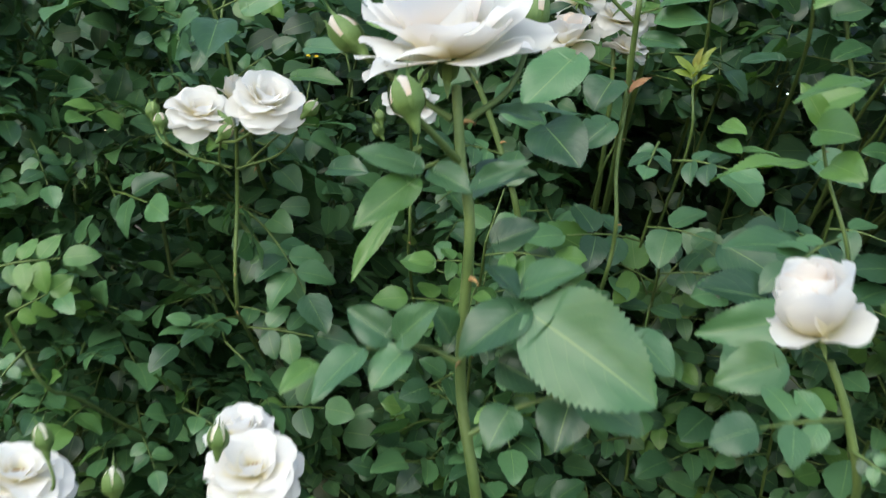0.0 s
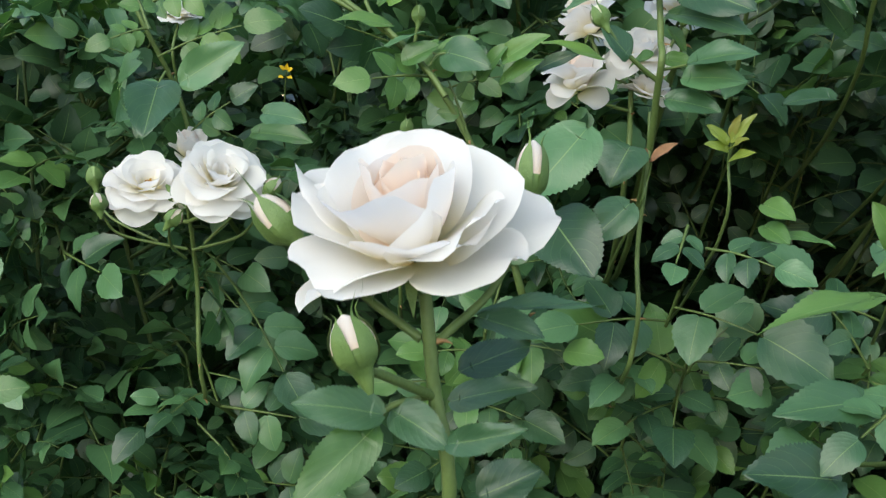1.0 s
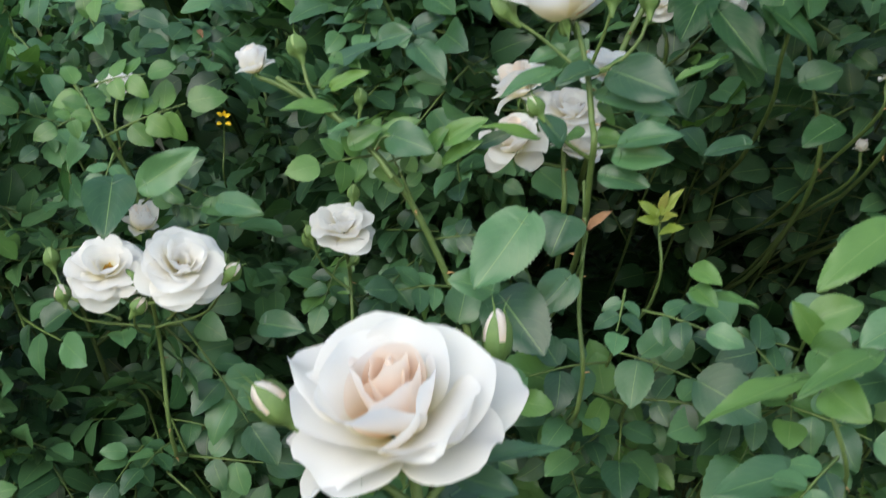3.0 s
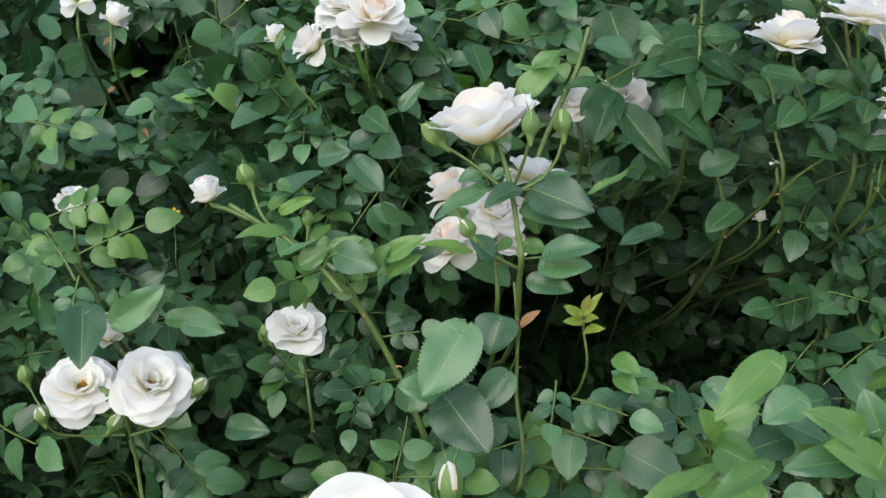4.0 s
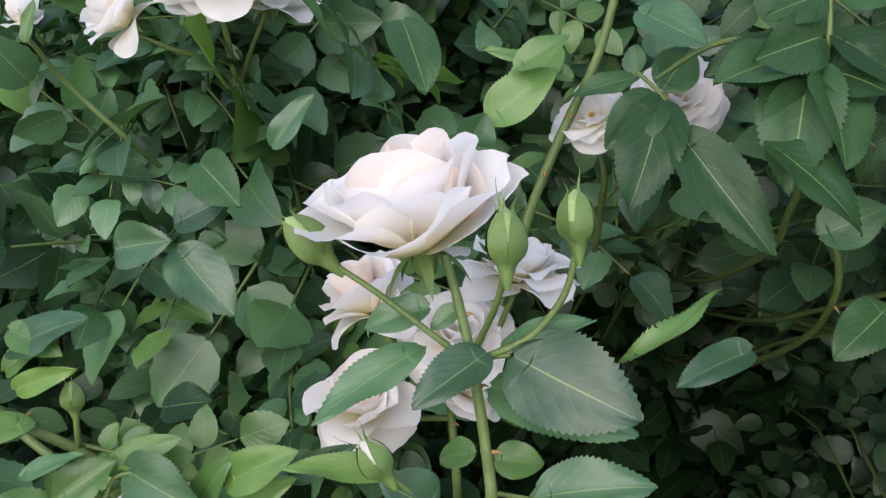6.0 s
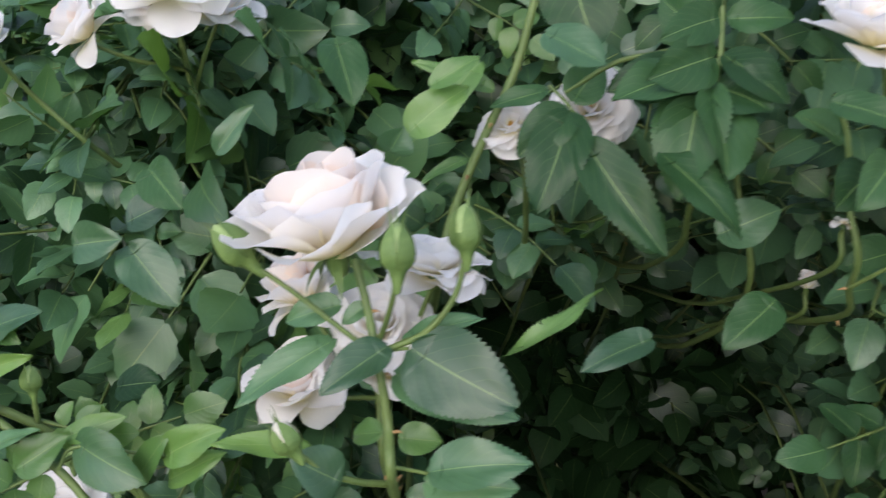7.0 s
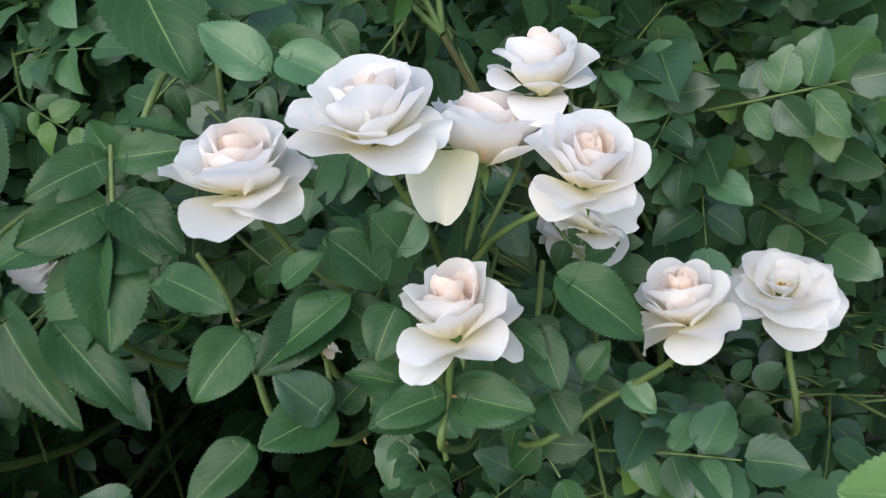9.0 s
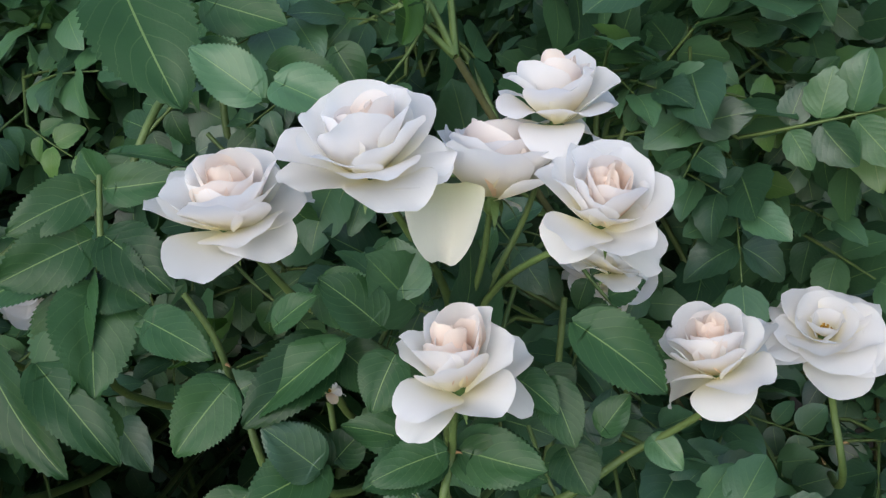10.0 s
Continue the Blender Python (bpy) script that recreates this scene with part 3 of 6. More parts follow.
# ---- the flowering stems ----
s = thing("rose", (0.0499, 0.5496, 0.0000), "tall open white rose with a peach heart and three buds", "rose", "white roses on their stems")
twig(s, [(0.0499, 0.5496, -0.0200), (0.0349, 0.5596, 0.7707), (0.0199, 0.5196, 0.9107), (0.0166, 0.4814, 0.9503), (0.0046, 0.4842, 1.0030), (0.0036, 0.4700, 1.0706), (-0.0030, 0.4713, 1.1010), (-0.0060, 0.4725, 1.1199), (-0.0084, 0.4742, 1.1347)], 0.0030, 0.0023, thorns=8, seed=500)
bloom(s, (-0.0136, 0.4760, 1.1476), (-0.12, -0.40, 0.91), 0.0845, "cup", 3, "large open white rose with a pale peach heart")
bud(s, (-0.0555, 0.4822, 1.1498), (-0.0695, 0.4828, 1.1634), 0.34, 504, 0.50)
twig(s, [(-0.0089, 0.4732, 1.1195), (-0.0308, 0.4800, 1.1322), (-0.0540, 0.4821, 1.1484)], 0.0017, 0.0013, seed=505)
bud(s, (0.0239, 0.5013, 1.1678), (0.0242, 0.5038, 1.1877), 0.28, 506, 0.50)
twig(s, [(-0.0032, 0.4736, 1.1189), (0.0149, 0.4896, 1.1378), (0.0236, 0.5011, 1.1664)], 0.0017, 0.0012, seed=507)
bud(s, (-0.0228, 0.4368, 1.1174), (-0.0297, 0.4382, 1.1332), 0.40, 508, 0.60)
twig(s, [(-0.0034, 0.4713, 1.1006), (-0.0155, 0.4487, 1.1116), (-0.0213, 0.4368, 1.1167)], 0.0018, 0.0014, seed=509)
leaf(s, (-0.0181, 0.4614, 1.0958), (-0.0466, 0.4498, 1.1024), 0.0147, (0.31, -0.78, 0.55), 510, LEAF_BLUE)
leaf(s, (-0.0173, 0.4666, 1.0963), (0.0038, 0.4574, 1.0893), 0.0146, (-0.07, -0.81, 0.58), 511, LEAF_BLUE)
leaf(s, (-0.0205, 0.4608, 1.0926), (-0.0423, 0.4409, 1.0688), 0.0175, (0.22, -0.74, 0.62), 512, LEAF_FRESH)
twig(s, [(-0.0035, 0.4723, 1.1007), (-0.0172, 0.4647, 1.0978), (-0.0210, 0.4607, 1.0916)], 0.0012, 0.0009, seed=513)
leaf(s, (0.0067, 0.4923, 1.1247), (0.0525, 0.5070, 1.1314), 0.0095, (-0.20, -0.36, 0.91), 514, LEAF_BLUE)
leaf(s, (0.0085, 0.4826, 1.1266), (0.0311, 0.4739, 1.1217), 0.0138, (0.00, -0.55, 0.83), 515, LEAF_BLUE)
leaf(s, (0.0011, 0.5183, 1.0976), (0.0294, 0.5516, 1.1046), 0.0150, (0.06, -0.85, 0.53), 516, LEAF_BLUE)
leaf(s, (0.0130, 0.4752, 1.0656), (0.0346, 0.4782, 1.0744), 0.0173, (-0.17, -0.86, 0.48), 517, LEAF_BLUE)
leaf(s, (0.0320, 0.4493, 1.0395), (0.0872, 0.4317, 1.0096), 0.0456, (-0.12, -0.96, 0.28), 519, LEAF_BLUE)
leaf(s, (-0.0279, 0.5076, 1.0886), (-0.0520, 0.4826, 1.0445), 0.0112, (-0.08, -0.48, 0.88), 529, LEAF_FRESH)
leaf(s, (-0.0013, 0.5098, 1.0883), (0.0282, 0.4932, 1.1005), 0.0129, (-0.15, -0.76, 0.63), 530, LEAF_BLUE)
leaf(s, (0.0268, 0.4618, 1.0457), (0.0528, 0.4459, 1.0600), 0.0219, (0.00, -0.67, 0.74), 901, LEAF_BLUE)
leaf(s, (0.0321, 0.4564, 1.0417), (0.0057, 0.4444, 1.0182), 0.0271, (-0.10, -0.58, 0.81), 902, LEAF_BLUE)
leaf(s, (0.0781, 0.4631, 1.0332), (0.0971, 0.4587, 1.0180), 0.0186, (-0.20, -0.60, 0.77), 903, LEAF_BLUE)
leaf(s, (0.0541, 0.4628, 1.0025), (0.0497, 0.4527, 0.9807), 0.0245, (-0.19, -0.90, 0.40), 904, LEAF_BLUE)
leaf(s, (0.0549, 0.4591, 1.0057), (0.0858, 0.4548, 0.9925), 0.0219, (0.04, -0.83, 0.56), 905, LEAF_BLUE)
leaf(s, (0.0209, 0.4612, 1.0155), (0.0434, 0.4573, 1.0060), 0.0193, (0.00, -0.90, 0.44), 906, LEAF_BLUE)
leaf(s, (-0.0248, 0.4558, 1.0211), (-0.0461, 0.4545, 1.0315), 0.0170, (0.06, -0.94, 0.33), 907, LEAF_BLUE)
leaf(s, (-0.0225, 0.4508, 1.0212), (-0.0058, 0.4347, 1.0411), 0.0170, (-0.29, -0.90, 0.34), 908, LEAF_BLUE)
leaf(s, (-0.0362, 0.4513, 1.0174), (-0.0550, 0.4312, 0.9976), 0.0170, (-0.43, -0.84, 0.33), 909, LEAF_BLUE)
leaf(s, (-0.0182, 0.4535, 1.0188), (-0.0309, 0.4405, 1.0025), 0.0186, (-0.36, -0.81, 0.45), 910, LEAF_BLUE)
leaf(s, (0.0029, 0.4520, 1.0906), (0.0274, 0.4353, 1.1005), 0.0098, (0.19, -0.90, 0.39), 911, LEAF_BLUE)
leaf(s, (0.0135, 0.4630, 1.0568), (0.0281, 0.4510, 1.0454), 0.0155, (0.25, -0.35, 0.90), 912, LEAF_BLUE)
leaf(s, (0.0288, 0.4586, 0.9969), (0.0196, 0.4468, 0.9812), 0.0193, (-0.06, -0.70, 0.71), 913, LEAF_BLUE)
leaf(s, (0.0007, 0.4576, 1.0239), (-0.0068, 0.4432, 1.0392), 0.0142, (0.07, -0.83, 0.56), 914, LEAF_BLUE)
leaf(s, (-0.0560, 0.4487, 1.0096), (-0.0662, 0.4297, 0.9995), 0.0108, (0.07, -0.80, 0.59), 915, LEAF_FRESH)
twig(s, [(0.0051, 0.4593, 1.0142), (0.0167, 0.4609, 1.0350), (0.0374, 0.4626, 1.0380)], 0.0013, 0.0009, seed=916)
twig(s, [(0.0039, 0.4592, 1.0141), (-0.0138, 0.4581, 1.0194), (-0.0362, 0.4563, 1.0165)], 0.0013, 0.0009, seed=917)
twig(s, [(0.0116, 0.4586, 0.9828), (0.0325, 0.4607, 0.9969), (0.0551, 0.4627, 1.0051)], 0.0013, 0.0009, seed=918)
twig(s, [(0.0374, 0.4626, 1.0380), (0.0509, 0.4636, 1.0380), (0.0683, 0.4648, 1.0358)], 0.0010, 0.0008, seed=919)

s = thing("rose", (0.2205, 0.5633, 0.0000), "half-closed white rose bud on a leafy stem", "rose", "white roses on their stems")
twig(s, [(0.2205, 0.5633, -0.0200), (0.2055, 0.5733, 0.7893), (0.1905, 0.5333, 0.9293), (0.1857, 0.4846, 0.9674), (0.1755, 0.4749, 1.0040), (0.1659, 0.4751, 1.0280)], 0.0024, 0.0019, thorns=5, seed=531)
bloom(s, (0.1599, 0.4752, 1.0393), (-0.25, -0.35, 0.91), 0.0482, "globe", 11, "globe-shaped white rose, half closed")
spray(s, (0.1756, 0.4749, 1.0028), (0.1153, 0.4499, 0.9978), 5, (-0.08, -0.86, 0.50), 535)
spray(s, (0.1793, 0.4748, 0.9894), (0.1949, 0.4553, 0.9811), 5, (-0.39, -0.79, 0.47), 536)
leaf(s, (0.1741, 0.5476, 1.0418), (0.1198, 0.5430, 1.0255), 0.0243, (-0.24, -0.96, 0.20), 537)
leaf(s, (0.1608, 0.5254, 1.0205), (0.1264, 0.5224, 1.0064), 0.0261, (-0.07, -0.92, 0.38), 538)

s = thing("rose", (-0.0890, 1.6476, 0.0000), "low white roses with a bud", "rose", "white roses on their stems")
twig(s, [(-0.0890, 1.6476, -0.0200), (-0.0990, 1.6122, 0.5428), (-0.1090, 0.6595, 0.8628), (-0.1030, 0.5549, 0.9107), (-0.1040, 0.5552, 0.9228)], 0.0018, 0.0014, thorns=4, seed=538)
bloom(s, (-0.1056, 0.5553, 0.9294), (0.05, -0.56, 0.83), 0.0547, "flat", 21)
bloom(s, (-0.1248, 0.6011, 0.9387), (-0.08, -0.33, 0.94), 0.0395, "open", 22)
bud(s, (-0.1212, 0.5391, 0.9446), (-0.1216, 0.5396, 0.9584), 0.38, 543, 0.30)

s = thing("rose", (-0.2229, 1.6740, 0.0000), "low white rose with yellow-green buds", "rose", "white roses on their stems")
twig(s, [(-0.2229, 1.6740, -0.0200), (-0.2329, 1.6328, 0.5213), (-0.2429, 0.6721, 0.8413), (-0.2369, 0.5675, 0.8892), (-0.2377, 0.5678, 0.8987)], 0.0018, 0.0014, thorns=4, seed=543)
bloom(s, (-0.2417, 0.5678, 0.9085), (0.23, -0.35, 0.90), 0.0569, "flat", 23)
bud(s, (-0.2242, 0.5621, 0.9285), (-0.2292, 0.5622, 0.9429), 0.34, 547, 0.20)
bud(s, (-0.1841, 0.5643, 0.9071), (-0.1867, 0.5646, 0.9225), 0.38, 548, 0.20)
twig(s, [(-0.2308, 0.5681, 0.8929), (-0.2177, 0.5618, 0.9088), (-0.2240, 0.5620, 0.9270)], 0.0012, 0.0009, seed=549)
twig(s, [(-0.1850, 0.5637, 0.8929), (-0.1840, 0.5643, 0.9061)], 0.0012, 0.0009, seed=550)

s = thing("rose", (-0.1854, 1.7251, 0.0000), "two open white roses side by side with buds", "rose", "white roses on their stems")
twig(s, [(-0.1854, 1.7251, -0.0200), (-0.1954, 1.5802, 0.6188), (-0.2054, 0.9472, 0.9388), (-0.1972, 0.8320, 0.9956), (-0.2000, 0.8203, 1.0731), (-0.1936, 0.7793, 1.1275)], 0.0020, 0.0015, thorns=6, seed=550)
bloom(s, (-0.2262, 0.7965, 1.1361), (0.17, -0.56, 0.81), 0.0585, "flat", 31)
bloom(s, (-0.1693, 0.7663, 1.1439), (0.26, -0.63, 0.73), 0.0579, "open", 32)
bloom(s, (-0.2212, 0.8592, 1.1547), (0.14, -0.31, 0.94), 0.0294, "globe", 33)
twig(s, [(-0.1953, 0.7859, 1.1170), (-0.2136, 0.7936, 1.1171), (-0.2260, 0.7953, 1.1298)], 0.0014, 0.0011, seed=556)
twig(s, [(-0.1953, 0.7859, 1.1170), (-0.1784, 0.7711, 1.1255), (-0.1690, 0.7652, 1.1376)], 0.0014, 0.0011, seed=557)
bud(s, (-0.2768, 0.8301, 1.1334), (-0.2801, 0.8323, 1.1466), 0.40, 558, 0.10)
bud(s, (-0.2070, 0.7882, 1.1349), (-0.1974, 0.7866, 1.1254), 0.40, 559, 0.20)
bud(s, (-0.1521, 0.7974, 1.1386), (-0.1466, 0.7993, 1.1501), 0.40, 560, 0.10)
bud(s, (-0.2446, 0.7947, 1.1235), (-0.2485, 0.7959, 1.1311), 0.40, 561, 0.10)
twig(s, [(-0.2228, 0.8076, 1.0997), (-0.2616, 0.8184, 1.1134), (-0.2768, 0.8298, 1.1314)], 0.0011, 0.0008, seed=562)
twig(s, [(-0.1886, 0.7996, 1.1019), (-0.1668, 0.7948, 1.1233), (-0.1528, 0.7969, 1.1363)], 0.0011, 0.0008, seed=563)
leaf(s, (-0.2113, 0.7711, 1.2055), (-0.2047, 0.7329, 1.1737), 0.0331, (0.20, -0.90, 0.38), 564)
leaf(s, (-0.1443, 0.7668, 1.1893), (-0.1132, 0.7487, 1.1872), 0.0171, (0.06, -0.88, 0.46), 565)
spray(s, (-0.2001, 0.7239, 1.2338), (-0.2285, 0.7474, 1.2767), 7, (0.42, -0.72, 0.54), 566, LEAF_FRESH)
leaf(s, (-0.1238, 0.7885, 1.1031), (-0.0929, 0.7706, 1.1026), 0.0211, (0.19, -0.85, 0.48), 567)
leaf(s, (-0.1709, 0.8374, 1.1753), (-0.1271, 0.8202, 1.1732), 0.0187, (0.18, -0.78, 0.61), 568, LEAF_FRESH)
bud(s, (-0.2478, 0.7696, 1.1226), (-0.2509, 0.7711, 1.1337), 0.44, 569, 0.35)
bud(s, (-0.1984, 0.7590, 1.1181), (-0.1914, 0.7601, 1.1276), 0.44, 570, 0.35)
bud(s, (-0.1374, 0.7602, 1.1408), (-0.1297, 0.7612, 1.1503), 0.44, 571, 0.35)
twig(s, [(-0.2000, 0.7985, 1.0974), (-0.2390, 0.7840, 1.1060), (-0.2471, 0.7693, 1.1210)], 0.0011, 0.0008, seed=572)
twig(s, [(-0.2004, 0.7976, 1.0913), (-0.2051, 0.7823, 1.1012), (-0.1988, 0.7590, 1.1173)], 0.0011, 0.0008, seed=573)
twig(s, [(-0.1958, 0.7983, 1.0971), (-0.1579, 0.7823, 1.1122), (-0.1383, 0.7601, 1.1397)], 0.0011, 0.0008, seed=574)
leaf(s, (-0.1806, 0.7193, 1.2036), (-0.1424, 0.7126, 1.2260), 0.0217, (0.26, -0.93, 0.28), 575)

s = thing("rose", (-0.0521, 1.6026, 0.0000), "small open white rose with tight green buds", "rose", "white roses on their stems")
twig(s, [(-0.0521, 1.6026, -0.0200), (-0.0621, 1.5973, 0.6737), (-0.0721, 1.0056, 0.9937), (-0.0693, 0.8981, 1.0619), (-0.0725, 0.9020, 1.1087), (-0.0709, 0.8434, 1.1518)], 0.0018, 0.0013, thorns=4, seed=575)
bloom(s, (-0.0703, 0.8360, 1.1569), (0.11, -0.43, 0.89), 0.0461, "open", 41)
bud(s, (-0.0687, 0.9065, 1.1590), (-0.0689, 0.9100, 1.1720), 0.40, 579, 0.00)
bud(s, (-0.0993, 0.8847, 1.1380), (-0.1062, 0.8875, 1.1474), 0.40, 580, 0.10)
bud(s, (-0.0698, 0.8800, 1.1250), (-0.0635, 0.8815, 1.1313), 0.40, 581, 0.00)
twig(s, [(-0.0725, 0.9014, 1.1066), (-0.0715, 0.9172, 1.1327), (-0.0688, 0.9061, 1.1573)], 0.0010, 0.0008, seed=582)
twig(s, [(-0.0726, 0.8997, 1.1000), (-0.0897, 0.8959, 1.1158), (-0.0985, 0.8844, 1.1372)], 0.0010, 0.0008, seed=583)

s = thing("rose", (0.0492, 1.6519, 0.0000), "arching rose branch with an opening white bud and green buds", "rose", "white roses on their stems")
twig(s, [(0.0492, 1.6519, -0.0200), (0.0392, 1.5892, 0.6648), (0.0292, 0.9520, 0.9848), (0.0247, 0.8130, 1.0682), (0.0026, 0.8084, 1.1337), (-0.0233, 0.8015, 1.1881), (-0.0530, 0.7916, 1.2284), (-0.0832, 0.7885, 1.2507), (-0.1080, 0.7944, 1.2670)], 0.0032, 0.0018, thorns=8, seed=583)
bloom(s, (-0.1219, 0.7963, 1.2702), (-0.18, -0.10, 0.98), 0.0268, "globe", 51)
bud(s, (-0.0926, 0.7965, 1.2818), (-0.0979, 0.8001, 1.2952), 0.42, 587, 0.00)
bud(s, (-0.0528, 0.7859, 1.2509), (-0.0531, 0.7883, 1.2612), 0.40, 588, 0.00)
bud(s, (-0.0637, 0.8416, 1.1802), (-0.0631, 0.8440, 1.1907), 0.40, 589, 0.00)
bud(s, (-0.0970, 0.8636, 1.1473), (-0.1003, 0.8662, 1.1574), 0.40, 590, 0.00)
twig(s, [(-0.0832, 0.7885, 1.2507), (-0.1084, 0.7935, 1.2630), (-0.1202, 0.7954, 1.2670)], 0.0016, 0.0016, seed=591)
twig(s, [(-0.0773, 0.7873, 1.2476), (-0.0863, 0.7911, 1.2608), (-0.0923, 0.7963, 1.2811)], 0.0015, 0.0012, seed=592)
twig(s, [(-0.0560, 0.7924, 1.2305), (-0.0545, 0.7885, 1.2378), (-0.0528, 0.7858, 1.2500)], 0.0013, 0.0011, seed=593)
leaf(s, (-0.0811, 0.8014, 1.2603), (-0.0519, 0.7937, 1.2845), 0.0140, (-0.07, -0.67, 0.75), 594, LEAF_FRESH)
leaf(s, (-0.0672, 0.7862, 1.2469), (-0.1011, 0.7683, 1.2509), 0.0121, (0.00, -0.68, 0.74), 595, LEAF_FRESH)
spray(s, (-0.0416, 0.7881, 1.2176), (-0.0916, 0.7478, 1.2129), 5, (0.18, -0.91, 0.37), 596, LEAF_FRESH)
spray(s, (-0.0384, 0.8078, 1.2098), (0.0179, 0.8069, 1.2269), 5, (0.08, -0.86, 0.50), 597, LEAF_FRESH)
spray(s, (-0.0195, 0.8001, 1.1838), (-0.0404, 0.8025, 1.2331), 5, (0.16, -0.92, 0.35), 598, LEAF_FRESH)
spray(s, (-0.0086, 0.8144, 1.1556), (0.0389, 0.8016, 1.1645), 5, (-0.08, -0.88, 0.48), 599)
spray(s, (0.0062, 0.8060, 1.1249), (-0.0447, 0.7684, 1.1314), 5, (-0.08, -0.81, 0.58), 600)
spray(s, (-0.0547, 0.7927, 1.2325), (-0.0161, 0.7777, 1.2287), 5, (-0.11, -0.92, 0.36), 601, LEAF_FRESH)
leaf(s, (-0.0745, 0.7924, 1.2724), (-0.0397, 0.7778, 1.2915), 0.0159, (-0.34, -0.58, 0.74), 920, LEAF)
leaf(s, (-0.0726, 0.7854, 1.2604), (-0.0478, 0.7719, 1.2728), 0.0097, (0.05, -0.90, 0.44), 921, LEAF_FRESH)
leaf(s, (-0.0414, 0.7771, 1.2327), (-0.0143, 0.7723, 1.2405), 0.0106, (-0.10, -0.75, 0.66), 922, LEAF_FRESH)
leaf(s, (-0.0355, 0.7728, 1.2323), (-0.0060, 0.7507, 1.2256), 0.0233, (-0.14, -0.94, 0.33), 923, LEAF)
leaf(s, (0.0009, 0.7641, 1.2271), (0.0266, 0.7536, 1.2461), 0.0153, (0.02, -0.79, 0.61), 924, LEAF_FRESH)
leaf(s, (-0.0123, 0.7685, 1.2154), (0.0035, 0.7590, 1.2373), 0.0131, (-0.00, -0.73, 0.68), 925, LEAF_FRESH)
leaf(s, (-0.0722, 0.7729, 1.2323), (-0.0464, 0.7646, 1.2429), 0.0085, (-0.38, -0.37, 0.84), 926, LEAF)
leaf(s, (-0.0597, 0.7690, 1.2242), (-0.0371, 0.7706, 1.2351), 0.0159, (-0.03, -0.82, 0.57), 927, LEAF_FRESH)
leaf(s, (0.0000, 0.7682, 1.2138), (0.0239, 0.7553, 1.2307), 0.0127, (0.17, -0.68, 0.71), 928, LEAF_FRESH)
leaf(s, (0.0212, 0.7699, 1.2238), (0.0466, 0.7659, 1.2350), 0.0102, (0.02, -0.84, 0.54), 929, LEAF)
leaf(s, (-0.0730, 0.7929, 1.2809), (-0.0524, 0.7803, 1.2758), 0.0127, (0.05, -0.75, 0.66), 930, LEAF_FRESH)
twig(s, [(-0.0723, 0.7818, 1.2460), (-0.0441, 0.7716, 1.2209), (-0.0313, 0.7655, 1.2052)], 0.0017, 0.0019, seed=931)
twig(s, [(-0.0430, 0.7683, 1.2229), (-0.0342, 0.7709, 1.2312), (0.0003, 0.7672, 1.2253)], 0.0009, 0.0007, seed=932)

s = thing("rose", (0.1149, 1.7991, 0.0000), "white rose held high with five green buds", "rose", "white roses on their stems")
twig(s, [(0.1149, 1.7991, -0.0200), (0.1049, 1.6499, 0.7859), (0.0949, 0.8913, 1.1059), (0.0919, 0.7434, 1.2183), (0.0918, 0.7483, 1.2436), (0.0895, 0.7550, 1.2699), (0.0871, 0.7648, 1.2864), (0.0838, 0.7731, 1.3021)], 0.0024, 0.0016, thorns=7, seed=601)
bloom(s, (0.0764, 0.7768, 1.3043), (-0.10, 0.04, 0.99), 0.0796, "bowl", 61, "white rose in full bloom seen from the side")
bud(s, (0.0431, 0.7724, 1.3057), (0.0309, 0.7776, 1.3191), 0.34, 605, 0.00)
twig(s, [(0.0856, 0.7574, 1.2722), (0.0794, 0.7582, 1.2776), (0.0610, 0.7645, 1.2930), (0.0444, 0.7718, 1.3042)], 0.0012, 0.0010, seed=606)
bud(s, (0.1001, 0.7338, 1.3122), (0.1012, 0.7394, 1.3282), 0.34, 607, 0.00)
twig(s, [(0.0909, 0.7565, 1.2742), (0.0966, 0.7400, 1.2954), (0.1000, 0.7334, 1.3109)], 0.0012, 0.0010, seed=608)
bud(s, (0.1258, 0.7543, 1.3102), (0.1263, 0.7599, 1.3263), 0.34, 609, 0.00)
twig(s, [(0.0910, 0.7552, 1.2706), (0.0985, 0.7534, 1.2738), (0.1096, 0.7510, 1.2800), (0.1203, 0.7511, 1.2929), (0.1257, 0.7538, 1.3089)], 0.0014, 0.0011, seed=610)
bud(s, (0.0580, 0.7253, 1.2488), (0.0517, 0.7293, 1.2590), 0.40, 611, 0.15)
twig(s, [(0.0910, 0.7426, 1.2200), (0.0794, 0.7341, 1.2277), (0.0687, 0.7285, 1.2365), (0.0591, 0.7250, 1.2478)], 0.0015, 0.0012, seed=612)
leaf(s, (0.1019, 0.7506, 1.2739), (0.1368, 0.7227, 1.2589), 0.0325, (-0.21, -0.80, 0.56), 613, LEAF_BLUE)
leaf(s, (0.0946, 0.7514, 1.2751), (0.0696, 0.7346, 1.2655), 0.0164, (-0.06, -0.62, 0.78), 614, LEAF_BLUE)
leaf(s, (0.0989, 0.7563, 1.2746), (0.1307, 0.7511, 1.2831), 0.0113, (-0.18, -0.28, 0.95), 615, LEAF_BLUE)
leaf(s, (0.0747, 0.7624, 1.2742), (0.0340, 0.7474, 1.2593), 0.0152, (0.21, -0.39, 0.90), 616, LEAF_BLUE)
leaf(s, (0.0777, 0.7690, 1.2857), (0.0539, 0.7726, 1.2779), 0.0134, (0.18, -0.65, 0.73), 617, LEAF_BLUE)
